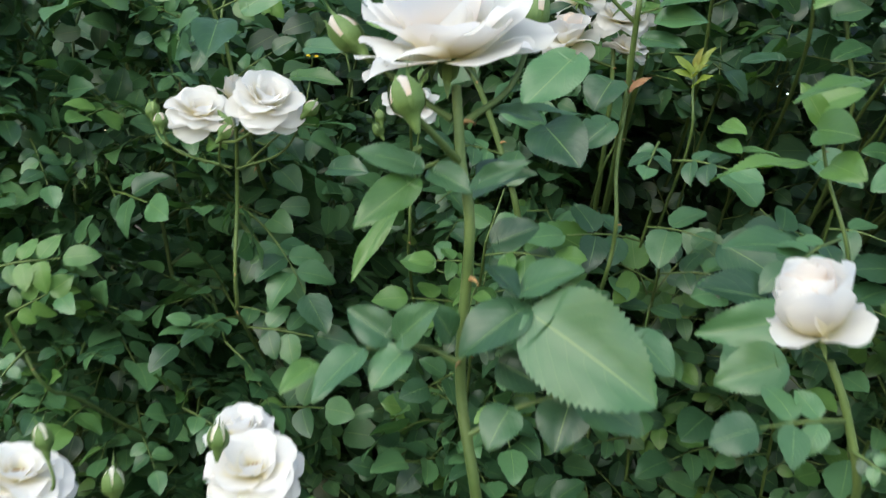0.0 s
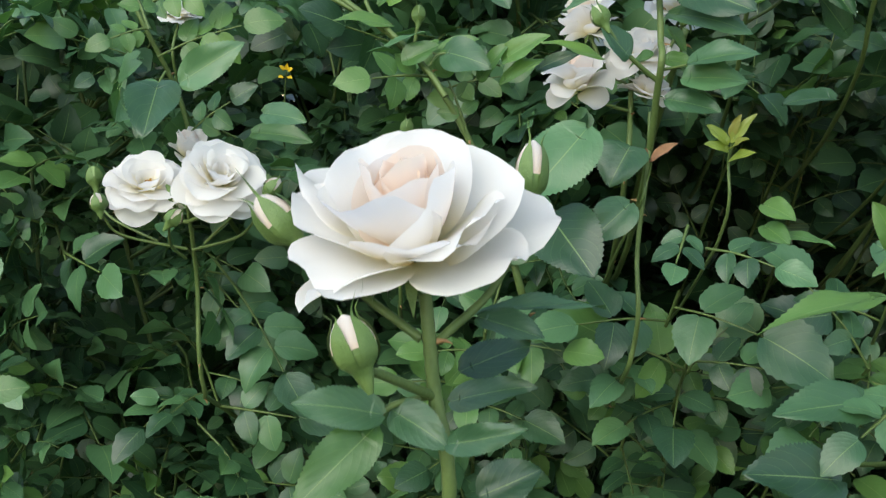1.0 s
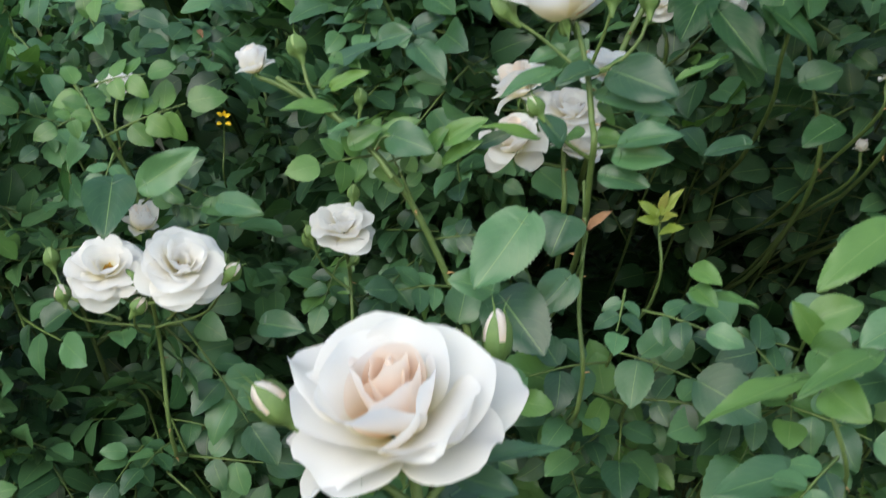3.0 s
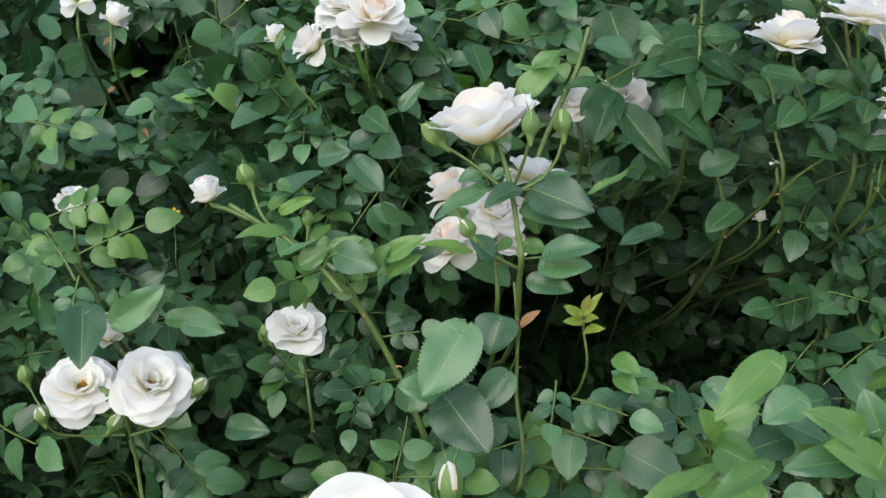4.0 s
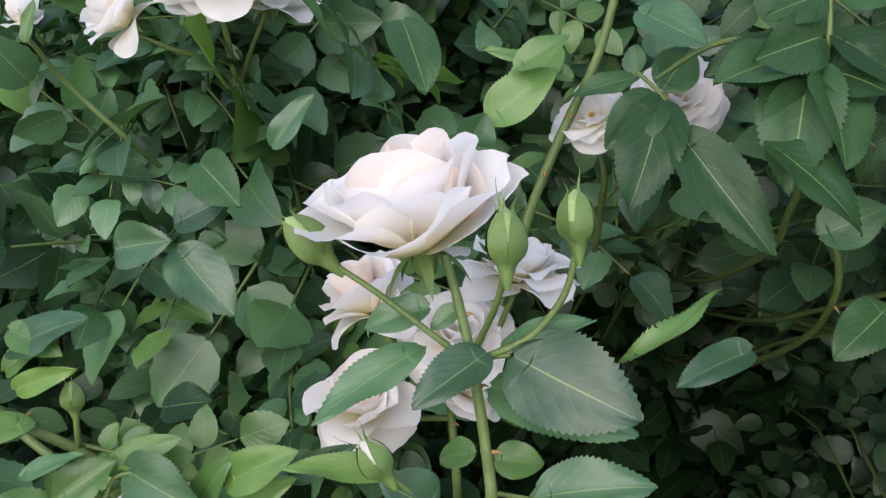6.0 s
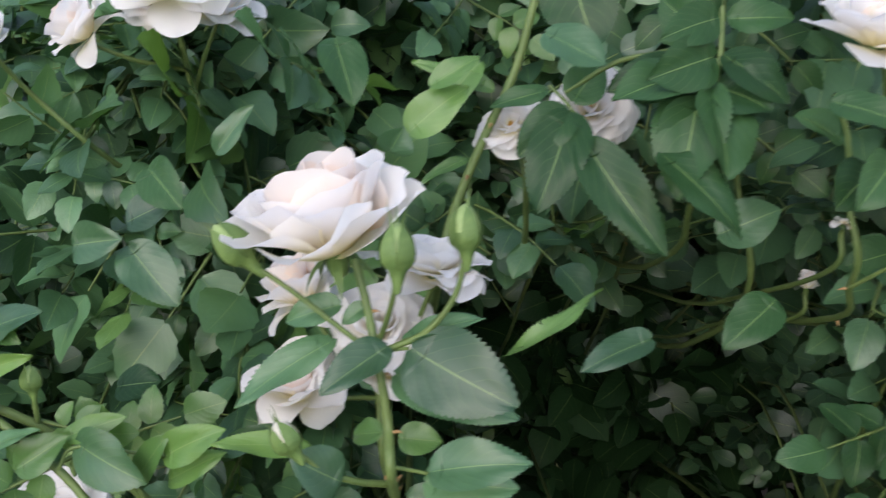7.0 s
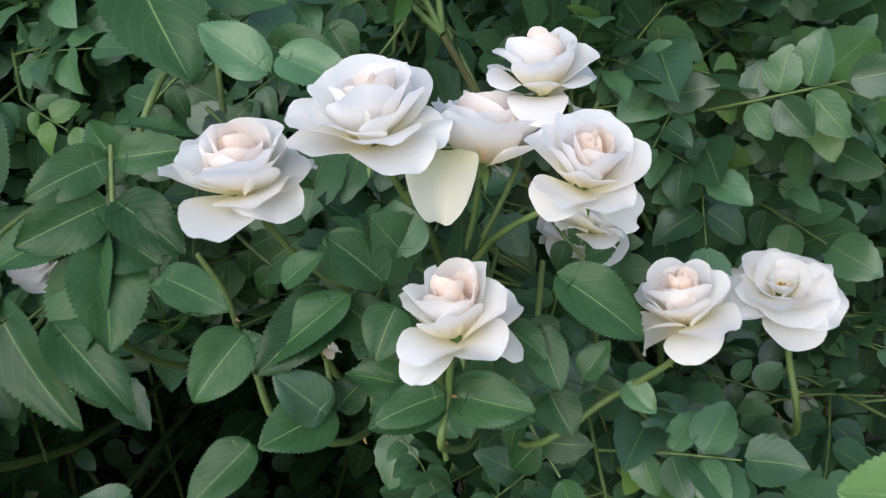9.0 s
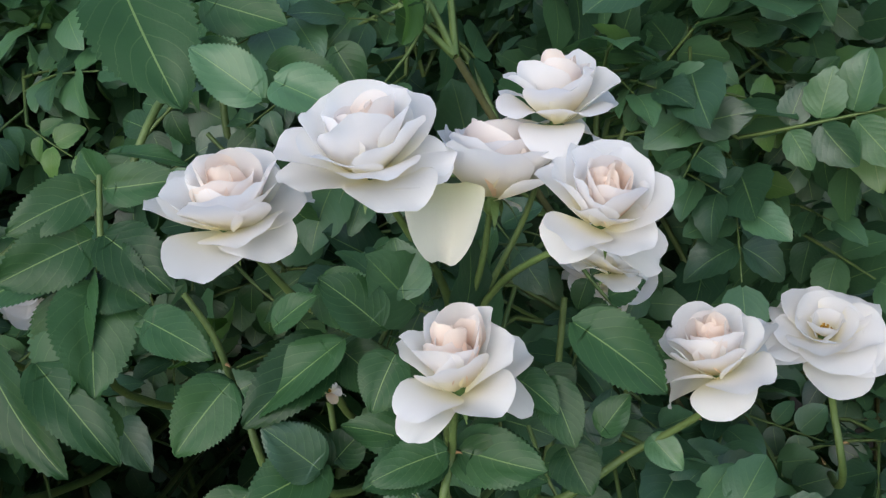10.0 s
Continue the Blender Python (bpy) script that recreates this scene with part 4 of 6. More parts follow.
leaf(s, (0.0871, 0.7672, 1.2856), (0.0770, 0.7653, 1.2789), 0.0077, (0.10, -0.66, 0.75), 618, LEAF_BLUE)
leaf(s, (0.1378, 0.7568, 1.2629), (0.1769, 0.7757, 1.2845), 0.0088, (-0.15, -0.10, 0.98), 619, LEAF_FRESH, bow=0.5, teeth=0.12)
leaf(s, (0.0945, 0.7578, 1.2597), (0.1389, 0.7327, 1.2505), 0.0229, (-0.28, -0.57, 0.77), 620, LEAF_BLUE)
leaf(s, (0.1054, 0.7336, 1.2296), (0.1421, 0.7220, 1.2391), 0.0203, (-0.29, -0.58, 0.76), 621, LEAF_BLUE)
leaf(s, (0.0965, 0.7614, 1.2513), (0.1108, 0.7694, 1.2391), 0.0117, (-0.07, -0.72, 0.68), 622, LEAF_FRESH)
leaf(s, (0.0617, 0.7560, 1.2314), (0.0244, 0.7472, 1.2392), 0.0113, (0.10, -0.54, 0.83), 623, LEAF_FRESH)
leaf(s, (0.0893, 0.7559, 1.2352), (0.0757, 0.7672, 1.2280), 0.0117, (-0.04, -0.65, 0.76), 624, LEAF_FRESH)
leaf(s, (0.0949, 0.7549, 1.2330), (0.1121, 0.7531, 1.2301), 0.0136, (0.03, -0.76, 0.65), 625, LEAF_FRESH)
leaf(s, (0.0737, 0.7291, 1.2314), (0.0569, 0.7219, 1.2459), 0.0200, (0.08, -0.75, 0.66), 626, LEAF_BLUE)
twig(s, [(0.0897, 0.7547, 1.2690), (0.0948, 0.7551, 1.2710), (0.1019, 0.7504, 1.2736)], 0.0010, 0.0007, seed=627)
twig(s, [(0.0920, 0.7448, 1.2261), (0.0986, 0.7397, 1.2275), (0.1054, 0.7334, 1.2292)], 0.0010, 0.0007, seed=628)

s = thing("rose", (0.1086, 1.7673, 0.0000), "cluster of ruffled white roses tinged with pink", "rose", "white roses on their stems")
twig(s, [(0.1086, 1.7673, -0.0200), (0.0986, 1.6510, 0.7362), (0.0886, 0.9891, 1.0562), (0.0857, 0.8413, 1.1644), (0.0856, 0.8424, 1.2033), (0.0846, 0.8436, 1.2244)], 0.0023, 0.0017, thorns=5, seed=628)
bloom(s, (0.0557, 0.8488, 1.2534), (-0.26, -0.08, 0.96), 0.0441, "half", 71)
bloom(s, (0.1159, 0.8379, 1.2662), (0.22, 0.11, 0.97), 0.0510, "open", 72)
bloom(s, (0.0501, 0.8295, 1.2156), (-0.14, -0.37, 0.91), 0.0457, "half", 73)
bloom(s, (0.0902, 0.8422, 1.2390), (0.00, -0.59, 0.80), 0.0476, "open", 74)
bloom(s, (0.0946, 0.8396, 1.2146), (0.27, -0.09, 0.95), 0.0362, "open", 75)
twig(s, [(0.0843, 0.8430, 1.2193), (0.0682, 0.8463, 1.2299), (0.0565, 0.8476, 1.2500)], 0.0014, 0.0012, seed=636)
twig(s, [(0.0848, 0.8430, 1.2192), (0.1018, 0.8401, 1.2349), (0.1155, 0.8368, 1.2630)], 0.0014, 0.0012, seed=637)
twig(s, [(0.0852, 0.8424, 1.2033), (0.0687, 0.8382, 1.2070), (0.0509, 0.8295, 1.2120)], 0.0014, 0.0012, seed=638)

s = thing("rose", (0.0231, 1.7278, 0.0000), "cluster of full white roses above dark leaves", "rose", "white roses on their stems")
twig(s, [(0.0231, 1.7278, -0.0200), (0.0131, 1.5938, 0.8596), (0.0031, 1.1330, 1.1796), (0.0043, 0.9773, 1.2712), (-0.0034, 0.9661, 1.3228), (-0.0060, 0.9540, 1.3717)], 0.0024, 0.0016, thorns=5, seed=638)
bloom(s, (0.0016, 0.9229, 1.3930), (0.13, -0.62, 0.77), 0.0544, "cup", 81)
bloom(s, (-0.0221, 0.9625, 1.4029), (-0.05, -0.55, 0.84), 0.0496, "open", 82)
bloom(s, (-0.0450, 0.9332, 1.3712), (-0.68, -0.18, 0.72), 0.0391, "half", 83)
bloom(s, (0.0168, 0.9413, 1.3753), (0.31, -0.23, 0.92), 0.0443, "cup", 84)
bloom(s, (-0.0174, 0.9684, 1.3789), (0.10, -0.46, 0.88), 0.0383, "open", 85)
twig(s, [(-0.0051, 0.9596, 1.3453), (-0.0261, 0.9400, 1.3555), (-0.0454, 0.9322, 1.3668)], 0.0014, 0.0010, seed=646)
twig(s, [(-0.0041, 0.9621, 1.3306), (0.0063, 0.9487, 1.3523), (0.0164, 0.9404, 1.3707)], 0.0014, 0.0010, seed=647)
leaf(s, (-0.0208, 0.8446, 1.2902), (-0.0011, 0.8250, 1.2657), 0.0236, (0.04, -0.73, 0.68), 946, LEAF)
leaf(s, (-0.0469, 0.8498, 1.2895), (-0.0214, 0.8347, 1.2970), 0.0196, (-0.03, -0.89, 0.45), 947, LEAF)
leaf(s, (-0.0095, 0.8577, 1.3212), (0.0094, 0.8323, 1.3113), 0.0209, (-0.39, -0.69, 0.60), 948, LEAF_DARK)
leaf(s, (-0.0226, 0.8538, 1.2971), (0.0020, 0.8511, 1.3066), 0.0186, (0.13, -0.68, 0.72), 949, LEAF)
leaf(s, (-0.0348, 0.8355, 1.2238), (-0.0137, 0.8302, 1.2271), 0.0196, (0.32, -0.53, 0.78), 950, LEAF_DARK)
leaf(s, (0.0184, 0.8756, 1.3208), (0.0387, 0.8727, 1.3419), 0.0125, (-0.05, -0.78, 0.63), 951, LEAF)

s = thing("rose", (-0.0093, 1.7270, 0.0000), "pale rose bud on a slender stem", "rose", "white roses on their stems")
twig(s, [(-0.0093, 1.7270, -0.0200), (-0.0193, 1.7063, 0.9076), (-0.0293, 1.0723, 1.2276), (-0.0393, 0.9176, 1.3080), (-0.0652, 0.8954, 1.3488), (-0.0743, 0.8792, 1.3725)], 0.0018, 0.0011, thorns=0, seed=647)
bloom(s, (-0.0745, 0.8805, 1.3784), (-0.02, -0.12, 0.99), 0.0189, "globe", 86)
leaf(s, (-0.0725, 0.8678, 1.3723), (-0.0667, 0.8711, 1.3884), 0.0060, (0.05, -0.60, 0.79), 651, LEAF_FRESH)

s = thing("rose", (-0.2623, 1.7046, 0.0000), "fading white rose at the top of the bed", "rose", "white roses on their stems")
twig(s, [(-0.2623, 1.7046, -0.0200), (-0.2723, 1.6698, 0.9735), (-0.2823, 1.2405, 1.2935), (-0.2759, 1.0920, 1.3776), (-0.2751, 1.0787, 1.4150)], 0.0020, 0.0014, thorns=0, seed=651)
bloom(s, (-0.2744, 1.0805, 1.4227), (0.11, -0.57, 0.81), 0.0398, "spent", 87)
leaf(s, (-0.2487, 1.0851, 1.3885), (-0.2508, 1.0728, 1.3820), 0.0048, (0.28, -0.89, 0.37), 655, DRY)
leaf(s, (-0.2504, 1.0854, 1.3420), (-0.2534, 1.0735, 1.3370), 0.0048, (0.37, -0.75, 0.56), 656, DRY)
leaf(s, (-0.2271, 1.0851, 1.3012), (-0.2195, 1.0719, 1.2937), 0.0049, (0.31, -0.77, 0.57), 657, DRY)

s = thing("rose", (-0.2366, 1.7343, 0.0000), "wilting white rose among the leaves", "rose", "white roses on their stems")
twig(s, [(-0.2366, 1.7343, -0.0200), (-0.2466, 1.5805, 0.9572), (-0.2566, 1.2329, 1.2772), (-0.2475, 1.0856, 1.3600), (-0.2433, 1.0720, 1.3965)], 0.0020, 0.0014, thorns=0, seed=657)
bloom(s, (-0.2418, 1.0729, 1.4005), (0.48, -0.06, 0.88), 0.0297, "globe", 88)

s = thing("rose", (-0.2326, 1.7516, 0.0000), "white rose half hidden behind leaves", "rose", "white roses on their stems")
twig(s, [(-0.2326, 1.7516, -0.0200), (-0.2426, 1.6705, 0.8269), (-0.2526, 1.0142, 1.1469), (-0.2490, 0.9061, 1.2173), (-0.2506, 0.9147, 1.2536)], 0.0017, 0.0011, thorns=0, seed=660)
bloom(s, (-0.2511, 0.9155, 1.2573), (0.19, -0.22, 0.96), 0.0324, "open", 89)

s = thing("rose", (0.3352, 1.6603, 0.0000), "faded rose sunk in the foliage", "rose", "white roses on their stems")
twig(s, [(0.3352, 1.6603, -0.0200), (0.3252, 1.5728, 0.7732), (0.3152, 1.1040, 1.0932), (0.3237, 0.9365, 1.1813), (0.3257, 0.9214, 1.2061)], 0.0017, 0.0012, thorns=0, seed=663)
bloom(s, (0.3258, 0.9219, 1.2073), (0.14, 0.02, 0.99), 0.0137, "globe", 90)

s = thing("rose", (0.3293, 1.7731, 0.0000), "spent white rose with bent petals", "rose", "white roses on their stems")
twig(s, [(0.3293, 1.7731, -0.0200), (0.3193, 1.6504, 0.8278), (0.3093, 1.0373, 1.1478), (0.3170, 0.8801, 1.2337), (0.3186, 0.8672, 1.2615)], 0.0019, 0.0013, thorns=0, seed=666)
bloom(s, (0.3190, 0.8685, 1.2645), (0.29, 0.03, 0.95), 0.0140, "spent", 91)

s = thing("rose", (-0.1414, 1.7438, 0.0000), "withered pale brown rose heads at the top of the bed", "rose", "white roses on their stems")
twig(s, [(-0.1414, 1.7438, -0.0200), (-0.1514, 1.7194, 0.9955), (-0.1614, 1.3065, 1.3155), (-0.1549, 1.1539, 1.4004), (-0.1541, 1.1396, 1.4348)], 0.0018, 0.0013, thorns=0, seed=669)
bloom(s, (-0.1565, 1.1407, 1.4393), (0.03, -0.51, 0.85), 0.0289, "spent", 95, old=1)
bloom(s, (-0.1200, 1.1463, 1.4268), (0.45, -0.46, 0.77), 0.0248, "spent", 96, old=1)
twig(s, [(-0.1536, 1.1531, 1.3975), (-0.1335, 1.1489, 1.4101), (-0.1203, 1.1455, 1.4235)], 0.0012, 0.0010, seed=674)

s = thing("rose", (0.1964, 1.7428, 0.0000), "white rose partly covered by dark leaves", "rose", "white roses on their stems")
twig(s, [(0.1964, 1.7428, -0.0200), (0.1864, 1.7266, 0.8471), (0.1764, 1.0677, 1.1671), (0.1695, 0.9198, 1.2738), (0.1658, 0.9189, 1.3062)], 0.0022, 0.0015, thorns=0, seed=674)
bloom(s, (0.1615, 0.8978, 1.3163), (-0.28, -0.42, 0.86), 0.0382, "flat", 92)
bloom(s, (0.2021, 0.9093, 1.3189), (-0.09, -0.76, 0.65), 0.0455, "open", 93)
twig(s, [(0.1700, 0.9193, 1.2724), (0.1930, 0.9360, 1.2877), (0.2130, 0.9426, 1.3090)], 0.0014, 0.0012, seed=679)

s = thing("rose_shoot", (0.3154, 1.6790, 0.0000), "dark glossy rose shoot hanging over the bed", "rose shoot", "leafy rose shoots")
twig(s, [(0.3154, 1.6790, -0.0200), (0.3054, 1.6573, 1.0048), (0.2954, 1.1349, 1.3248), (0.2758, 0.9495, 1.3838), (0.2476, 0.9004, 1.3538), (0.2124, 0.8931, 1.3473), (0.1850, 0.8838, 1.3360)], 0.0026, 0.0011, thorns=0, seed=679)
leaf(s, (0.1852, 0.8753, 1.3306), (0.1615, 0.8630, 1.3113), 0.0229, (-0.12, -0.85, 0.51), 682, LEAF_DARK)
leaf(s, (0.1863, 0.8750, 1.3300), (0.1685, 0.8421, 1.2909), 0.0289, (-0.18, -0.89, 0.42), 683, LEAF_DARK)
leaf(s, (0.1895, 0.8643, 1.3187), (0.2152, 0.8261, 1.2705), 0.0260, (-0.22, -0.68, 0.70), 684, LEAF_DARK)
leaf(s, (0.1881, 0.8820, 1.3312), (0.2037, 0.8938, 1.3478), 0.0208, (-0.16, -0.95, 0.25), 685, LEAF_DARK)
leaf(s, (0.1777, 0.8847, 1.3376), (0.1491, 0.8838, 1.3313), 0.0121, (-0.16, -0.62, 0.77), 686, LEAF_DARK)
twig(s, [(0.1779, 0.8855, 1.3398), (0.1867, 0.8762, 1.3298), (0.1895, 0.8643, 1.3187)], 0.0009, 0.0009, seed=687)
leaf(s, (0.2448, 0.8632, 1.3420), (0.2276, 0.8290, 1.2993), 0.0351, (-0.46, -0.82, 0.35), 688, LEAF_DARK)
leaf(s, (0.2452, 0.8707, 1.3445), (0.2033, 0.8636, 1.3380), 0.0284, (-0.30, -0.71, 0.63), 689, LEAF_DARK)
leaf(s, (0.2500, 0.8703, 1.3442), (0.2805, 0.8592, 1.3354), 0.0284, (-0.40, -0.81, 0.43), 690, LEAF_DARK)
leaf(s, (0.2549, 0.8872, 1.3548), (0.2367, 0.9078, 1.3736), 0.0244, (-0.45, -0.83, 0.33), 691, LEAF_DARK)

s = thing("rose_shoot", (0.1302, 1.6889, 0.0000), "thorny rose cane with narrow pale leaves", "rose shoot", "leafy rose shoots")
twig(s, [(0.1302, 1.6889, -0.0200), (0.1202, 1.6813, 0.8024), (0.1102, 1.0436, 1.1224), (0.1171, 0.8866, 1.2356), (0.1278, 0.8868, 1.2758), (0.1451, 0.8922, 1.3123), (0.1630, 0.8964, 1.3454), (0.1742, 0.9006, 1.3781)], 0.0029, 0.0020, thorns=9, seed=691)
leaf(s, (0.1473, 0.8991, 1.3512), (0.1130, 0.8836, 1.3217), 0.0186, (-0.18, -0.77, 0.63), 694, LEAF_FRESH)
leaf(s, (0.1533, 0.9001, 1.3357), (0.1146, 0.9077, 1.3524), 0.0111, (0.16, -0.65, 0.74), 695, LEAF_FRESH)
leaf(s, (0.1392, 0.8962, 1.3041), (0.1122, 0.8878, 1.2953), 0.0077, (-0.15, -0.51, 0.86), 696, LEAF_FRESH)
leaf(s, (0.0780, 0.8900, 1.3690), (0.0845, 0.8645, 1.3423), 0.0232, (0.30, -0.85, 0.44), 942, LEAF_DARK)
leaf(s, (0.1085, 0.8490, 1.3303), (0.1344, 0.8489, 1.3520), 0.0193, (0.10, -0.73, 0.67), 943, LEAF_FRESH)
leaf(s, (0.0998, 0.8437, 1.3241), (0.1069, 0.8419, 1.3352), 0.0168, (0.39, -0.77, 0.50), 944, LEAF)
leaf(s, (0.1193, 0.8466, 1.3512), (0.1421, 0.8481, 1.3625), 0.0118, (-0.21, -0.73, 0.65), 945, LEAF_FRESH)

s = thing("rose", (0.4015, 1.7758, 0.0000), "tall cluster of open white roses with pale peach hearts", "rose", "white roses on their stems")
twig(s, [(0.4015, 1.7758, -0.0200), (0.3915, 1.5866, 0.8254), (0.3815, 0.9973, 1.1454), (0.3672, 0.8485, 1.2395), (0.3742, 0.8492, 1.2809), (0.3782, 0.8449, 1.3125), (0.3704, 0.8398, 1.3444)], 0.0024, 0.0016, thorns=6, seed=696)
bloom(s, (0.3112, 0.8343, 1.3586), (0.15, -0.12, 0.98), 0.0572, "cup", 101, "full white rose with layered petals")
twig(s, [(0.3711, 0.8504, 1.2650), (0.3493, 0.8510, 1.2899), (0.3265, 0.8431, 1.3190), (0.3155, 0.8331, 1.3495)], 0.0016, 0.0013, seed=700)
bloom(s, (0.3649, 0.8229, 1.3729), (0.17, -0.05, 0.99), 0.0572, "cup", 102, "broad white rose with a peach heart")
twig(s, [(0.3746, 0.8442, 1.3255), (0.3695, 0.8398, 1.3445), (0.3648, 0.8304, 1.3667)], 0.0015, 0.0013, seed=702)
bloom(s, (0.4020, 0.8413, 1.3494), (0.32, 0.17, 0.94), 0.0550, "bowl", 103, "pale cream rose seen from the side")
hanging_petal(s, (0.3886, 0.8321, 1.3601), (0.3822, 0.8117, 1.3372), 0.0314, (0.04, -0.82, 0.57), 704, "large hanging cream petal")
bloom(s, (0.4281, 0.8479, 1.3692), (0.27, 0.17, 0.95), 0.0447, "half", 104, "upright white rose just opening")
twig(s, [(0.3746, 0.8492, 1.2808), (0.3951, 0.8520, 1.3102), (0.4120, 0.8522, 1.3349), (0.4254, 0.8479, 1.3645)], 0.0014, 0.0010, seed=706)
bloom(s, (0.4345, 0.8052, 1.3483), (0.26, -0.33, 0.90), 0.0445, "half", 105, "white rose with a deep peach heart")
twig(s, [(0.3757, 0.8480, 1.2864), (0.3946, 0.8450, 1.3092), (0.4088, 0.8286, 1.3265), (0.4304, 0.8118, 1.3411)], 0.0015, 0.0012, seed=708)
bloom(s, (0.4363, 0.8278, 1.3192), (0.49, 0.21, 0.85), 0.0293, "open", 106)
twig(s, [(0.3763, 0.8469, 1.2896), (0.3922, 0.8434, 1.3200), (0.4014, 0.8409, 1.3486)], 0.0014, 0.0012, seed=710)

s = thing("rose", (0.4005, 1.6272, 0.0000), "half-open white rose with a peach heart", "rose", "white roses on their stems")
twig(s, [(0.4005, 1.6272, -0.0200), (0.3905, 1.5824, 0.8457), (0.3805, 0.9406, 1.1657), (0.3684, 0.7907, 1.2587), (0.3741, 0.7895, 1.2826), (0.3795, 0.7879, 1.3055)], 0.0020, 0.0013, thorns=4, seed=710)
bloom(s, (0.3815, 0.7858, 1.3090), (0.13, -0.02, 0.99), 0.0458, "half", 111, "half-open white rose with a peach heart")

s = thing("rose", (0.4085, 1.7931, 0.0000), "white rose on a long side branch", "rose", "white roses on their stems")
twig(s, [(0.4085, 1.7931, -0.0200), (0.3985, 1.6441, 0.8224), (0.3885, 0.9935, 1.1424), (0.3986, 0.8314, 1.2227), (0.4356, 0.8246, 1.2439), (0.4583, 0.8149, 1.2618), (0.4655, 0.8081, 1.2746)], 0.0021, 0.0012, thorns=6, seed=713)
bloom(s, (0.4671, 0.8082, 1.2835), (-0.09, 0.01, 1.00), 0.0434, "half", 112, "half-open white rose")
leaf(s, (0.4425, 0.8223, 1.2520), (0.4506, 0.8116, 1.2418), 0.0124, (-0.18, -0.56, 0.80), 717)
leaf(s, (0.4236, 0.8254, 1.2483), (0.4338, 0.8398, 1.2623), 0.0147, (0.01, -0.57, 0.83), 718)

s = thing("rose", (0.5783, 1.7253, 0.0000), "open white rose showing dark stamens", "rose", "white roses on their stems")
twig(s, [(0.5783, 1.7253, -0.0200), (0.5683, 1.6168, 0.7199), (0.5583, 1.0757, 1.0399), (0.5327, 0.8972, 1.1501), (0.5296, 0.8905, 1.2004), (0.5290, 0.8935, 1.2225)], 0.0023, 0.0015, thorns=3, seed=718)
bloom(s, (0.5289, 0.8956, 1.2334), (0.03, -0.26, 0.97), 0.0549, "flat", 113, "open white rose with dark ochre stamens")

s = thing("rose", (0.4600, 1.7014, 0.0000), "small peach rose behind the cluster", "rose", "white roses on their stems")
twig(s, [(0.4600, 1.7014, -0.0200), (0.4500, 1.6207, 0.8300), (0.4480, 1.0100, 1.1300), (0.4440, 0.9350, 1.2000), (0.4435, 0.9260, 1.2600)], 0.0018, 0.0012, thorns=3, seed=721)
bloom(s, (0.4435, 0.9241, 1.2650), (0.05, -0.40, 0.91), 0.0440, "half", 114)

s = thing("rose", (0.7105, 1.6702, 0.0000), "blurred white rose deep in the bush", "rose", "white roses on their stems")
twig(s, [(0.7105, 1.6702, -0.0200), (0.7005, 1.6286, 0.7906), (0.6905, 1.4459, 1.1106), (0.6631, 1.2675, 1.2309), (0.6605, 1.2696, 1.2722)], 0.0024, 0.0016, thorns=0, seed=724)
bloom(s, (0.6613, 1.2715, 1.2769), (-0.08, -0.12, 0.99), 0.0482, "open", 115)

s = thing("rose_shoot", (0.2768, 1.7169, 0.0000), "dark leafy rose shoot under the white cluster", "rose shoot", "leafy rose shoots")
twig(s, [(0.2768, 1.7169, -0.0200), (0.2668, 1.7028, 0.8676), (0.2568, 1.0156, 1.1876), (0.2413, 0.8622, 1.2829), (0.2481, 0.8592, 1.3307), (0.2529, 0.8631, 1.3524), (0.2565, 0.8733, 1.3732)], 0.0022, 0.0011, thorns=0, seed=727)
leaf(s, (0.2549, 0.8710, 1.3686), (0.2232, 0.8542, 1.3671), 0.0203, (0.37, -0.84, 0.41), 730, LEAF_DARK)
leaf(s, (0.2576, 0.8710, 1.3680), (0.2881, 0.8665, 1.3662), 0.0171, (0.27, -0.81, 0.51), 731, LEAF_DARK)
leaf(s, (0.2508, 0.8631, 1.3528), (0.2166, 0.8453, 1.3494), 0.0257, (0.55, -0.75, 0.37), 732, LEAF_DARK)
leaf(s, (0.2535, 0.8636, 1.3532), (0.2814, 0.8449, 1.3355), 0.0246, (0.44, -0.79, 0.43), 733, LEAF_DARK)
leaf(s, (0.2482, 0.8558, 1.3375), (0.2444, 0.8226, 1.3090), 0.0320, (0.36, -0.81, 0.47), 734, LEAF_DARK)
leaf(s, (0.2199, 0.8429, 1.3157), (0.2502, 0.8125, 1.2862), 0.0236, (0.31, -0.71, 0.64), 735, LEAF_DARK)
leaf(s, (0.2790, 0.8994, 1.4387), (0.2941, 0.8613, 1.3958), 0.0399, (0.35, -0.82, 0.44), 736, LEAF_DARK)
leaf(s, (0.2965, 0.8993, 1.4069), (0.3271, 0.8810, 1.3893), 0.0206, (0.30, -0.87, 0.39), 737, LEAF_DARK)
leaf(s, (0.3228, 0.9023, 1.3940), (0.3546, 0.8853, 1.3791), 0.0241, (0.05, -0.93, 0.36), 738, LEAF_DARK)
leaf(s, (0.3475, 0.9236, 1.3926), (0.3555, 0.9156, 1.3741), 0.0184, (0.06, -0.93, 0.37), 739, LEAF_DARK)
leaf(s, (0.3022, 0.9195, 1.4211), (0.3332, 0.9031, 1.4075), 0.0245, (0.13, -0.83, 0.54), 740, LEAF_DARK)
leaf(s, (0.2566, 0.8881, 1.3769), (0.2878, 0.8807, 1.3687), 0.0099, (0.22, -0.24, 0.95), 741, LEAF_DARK)

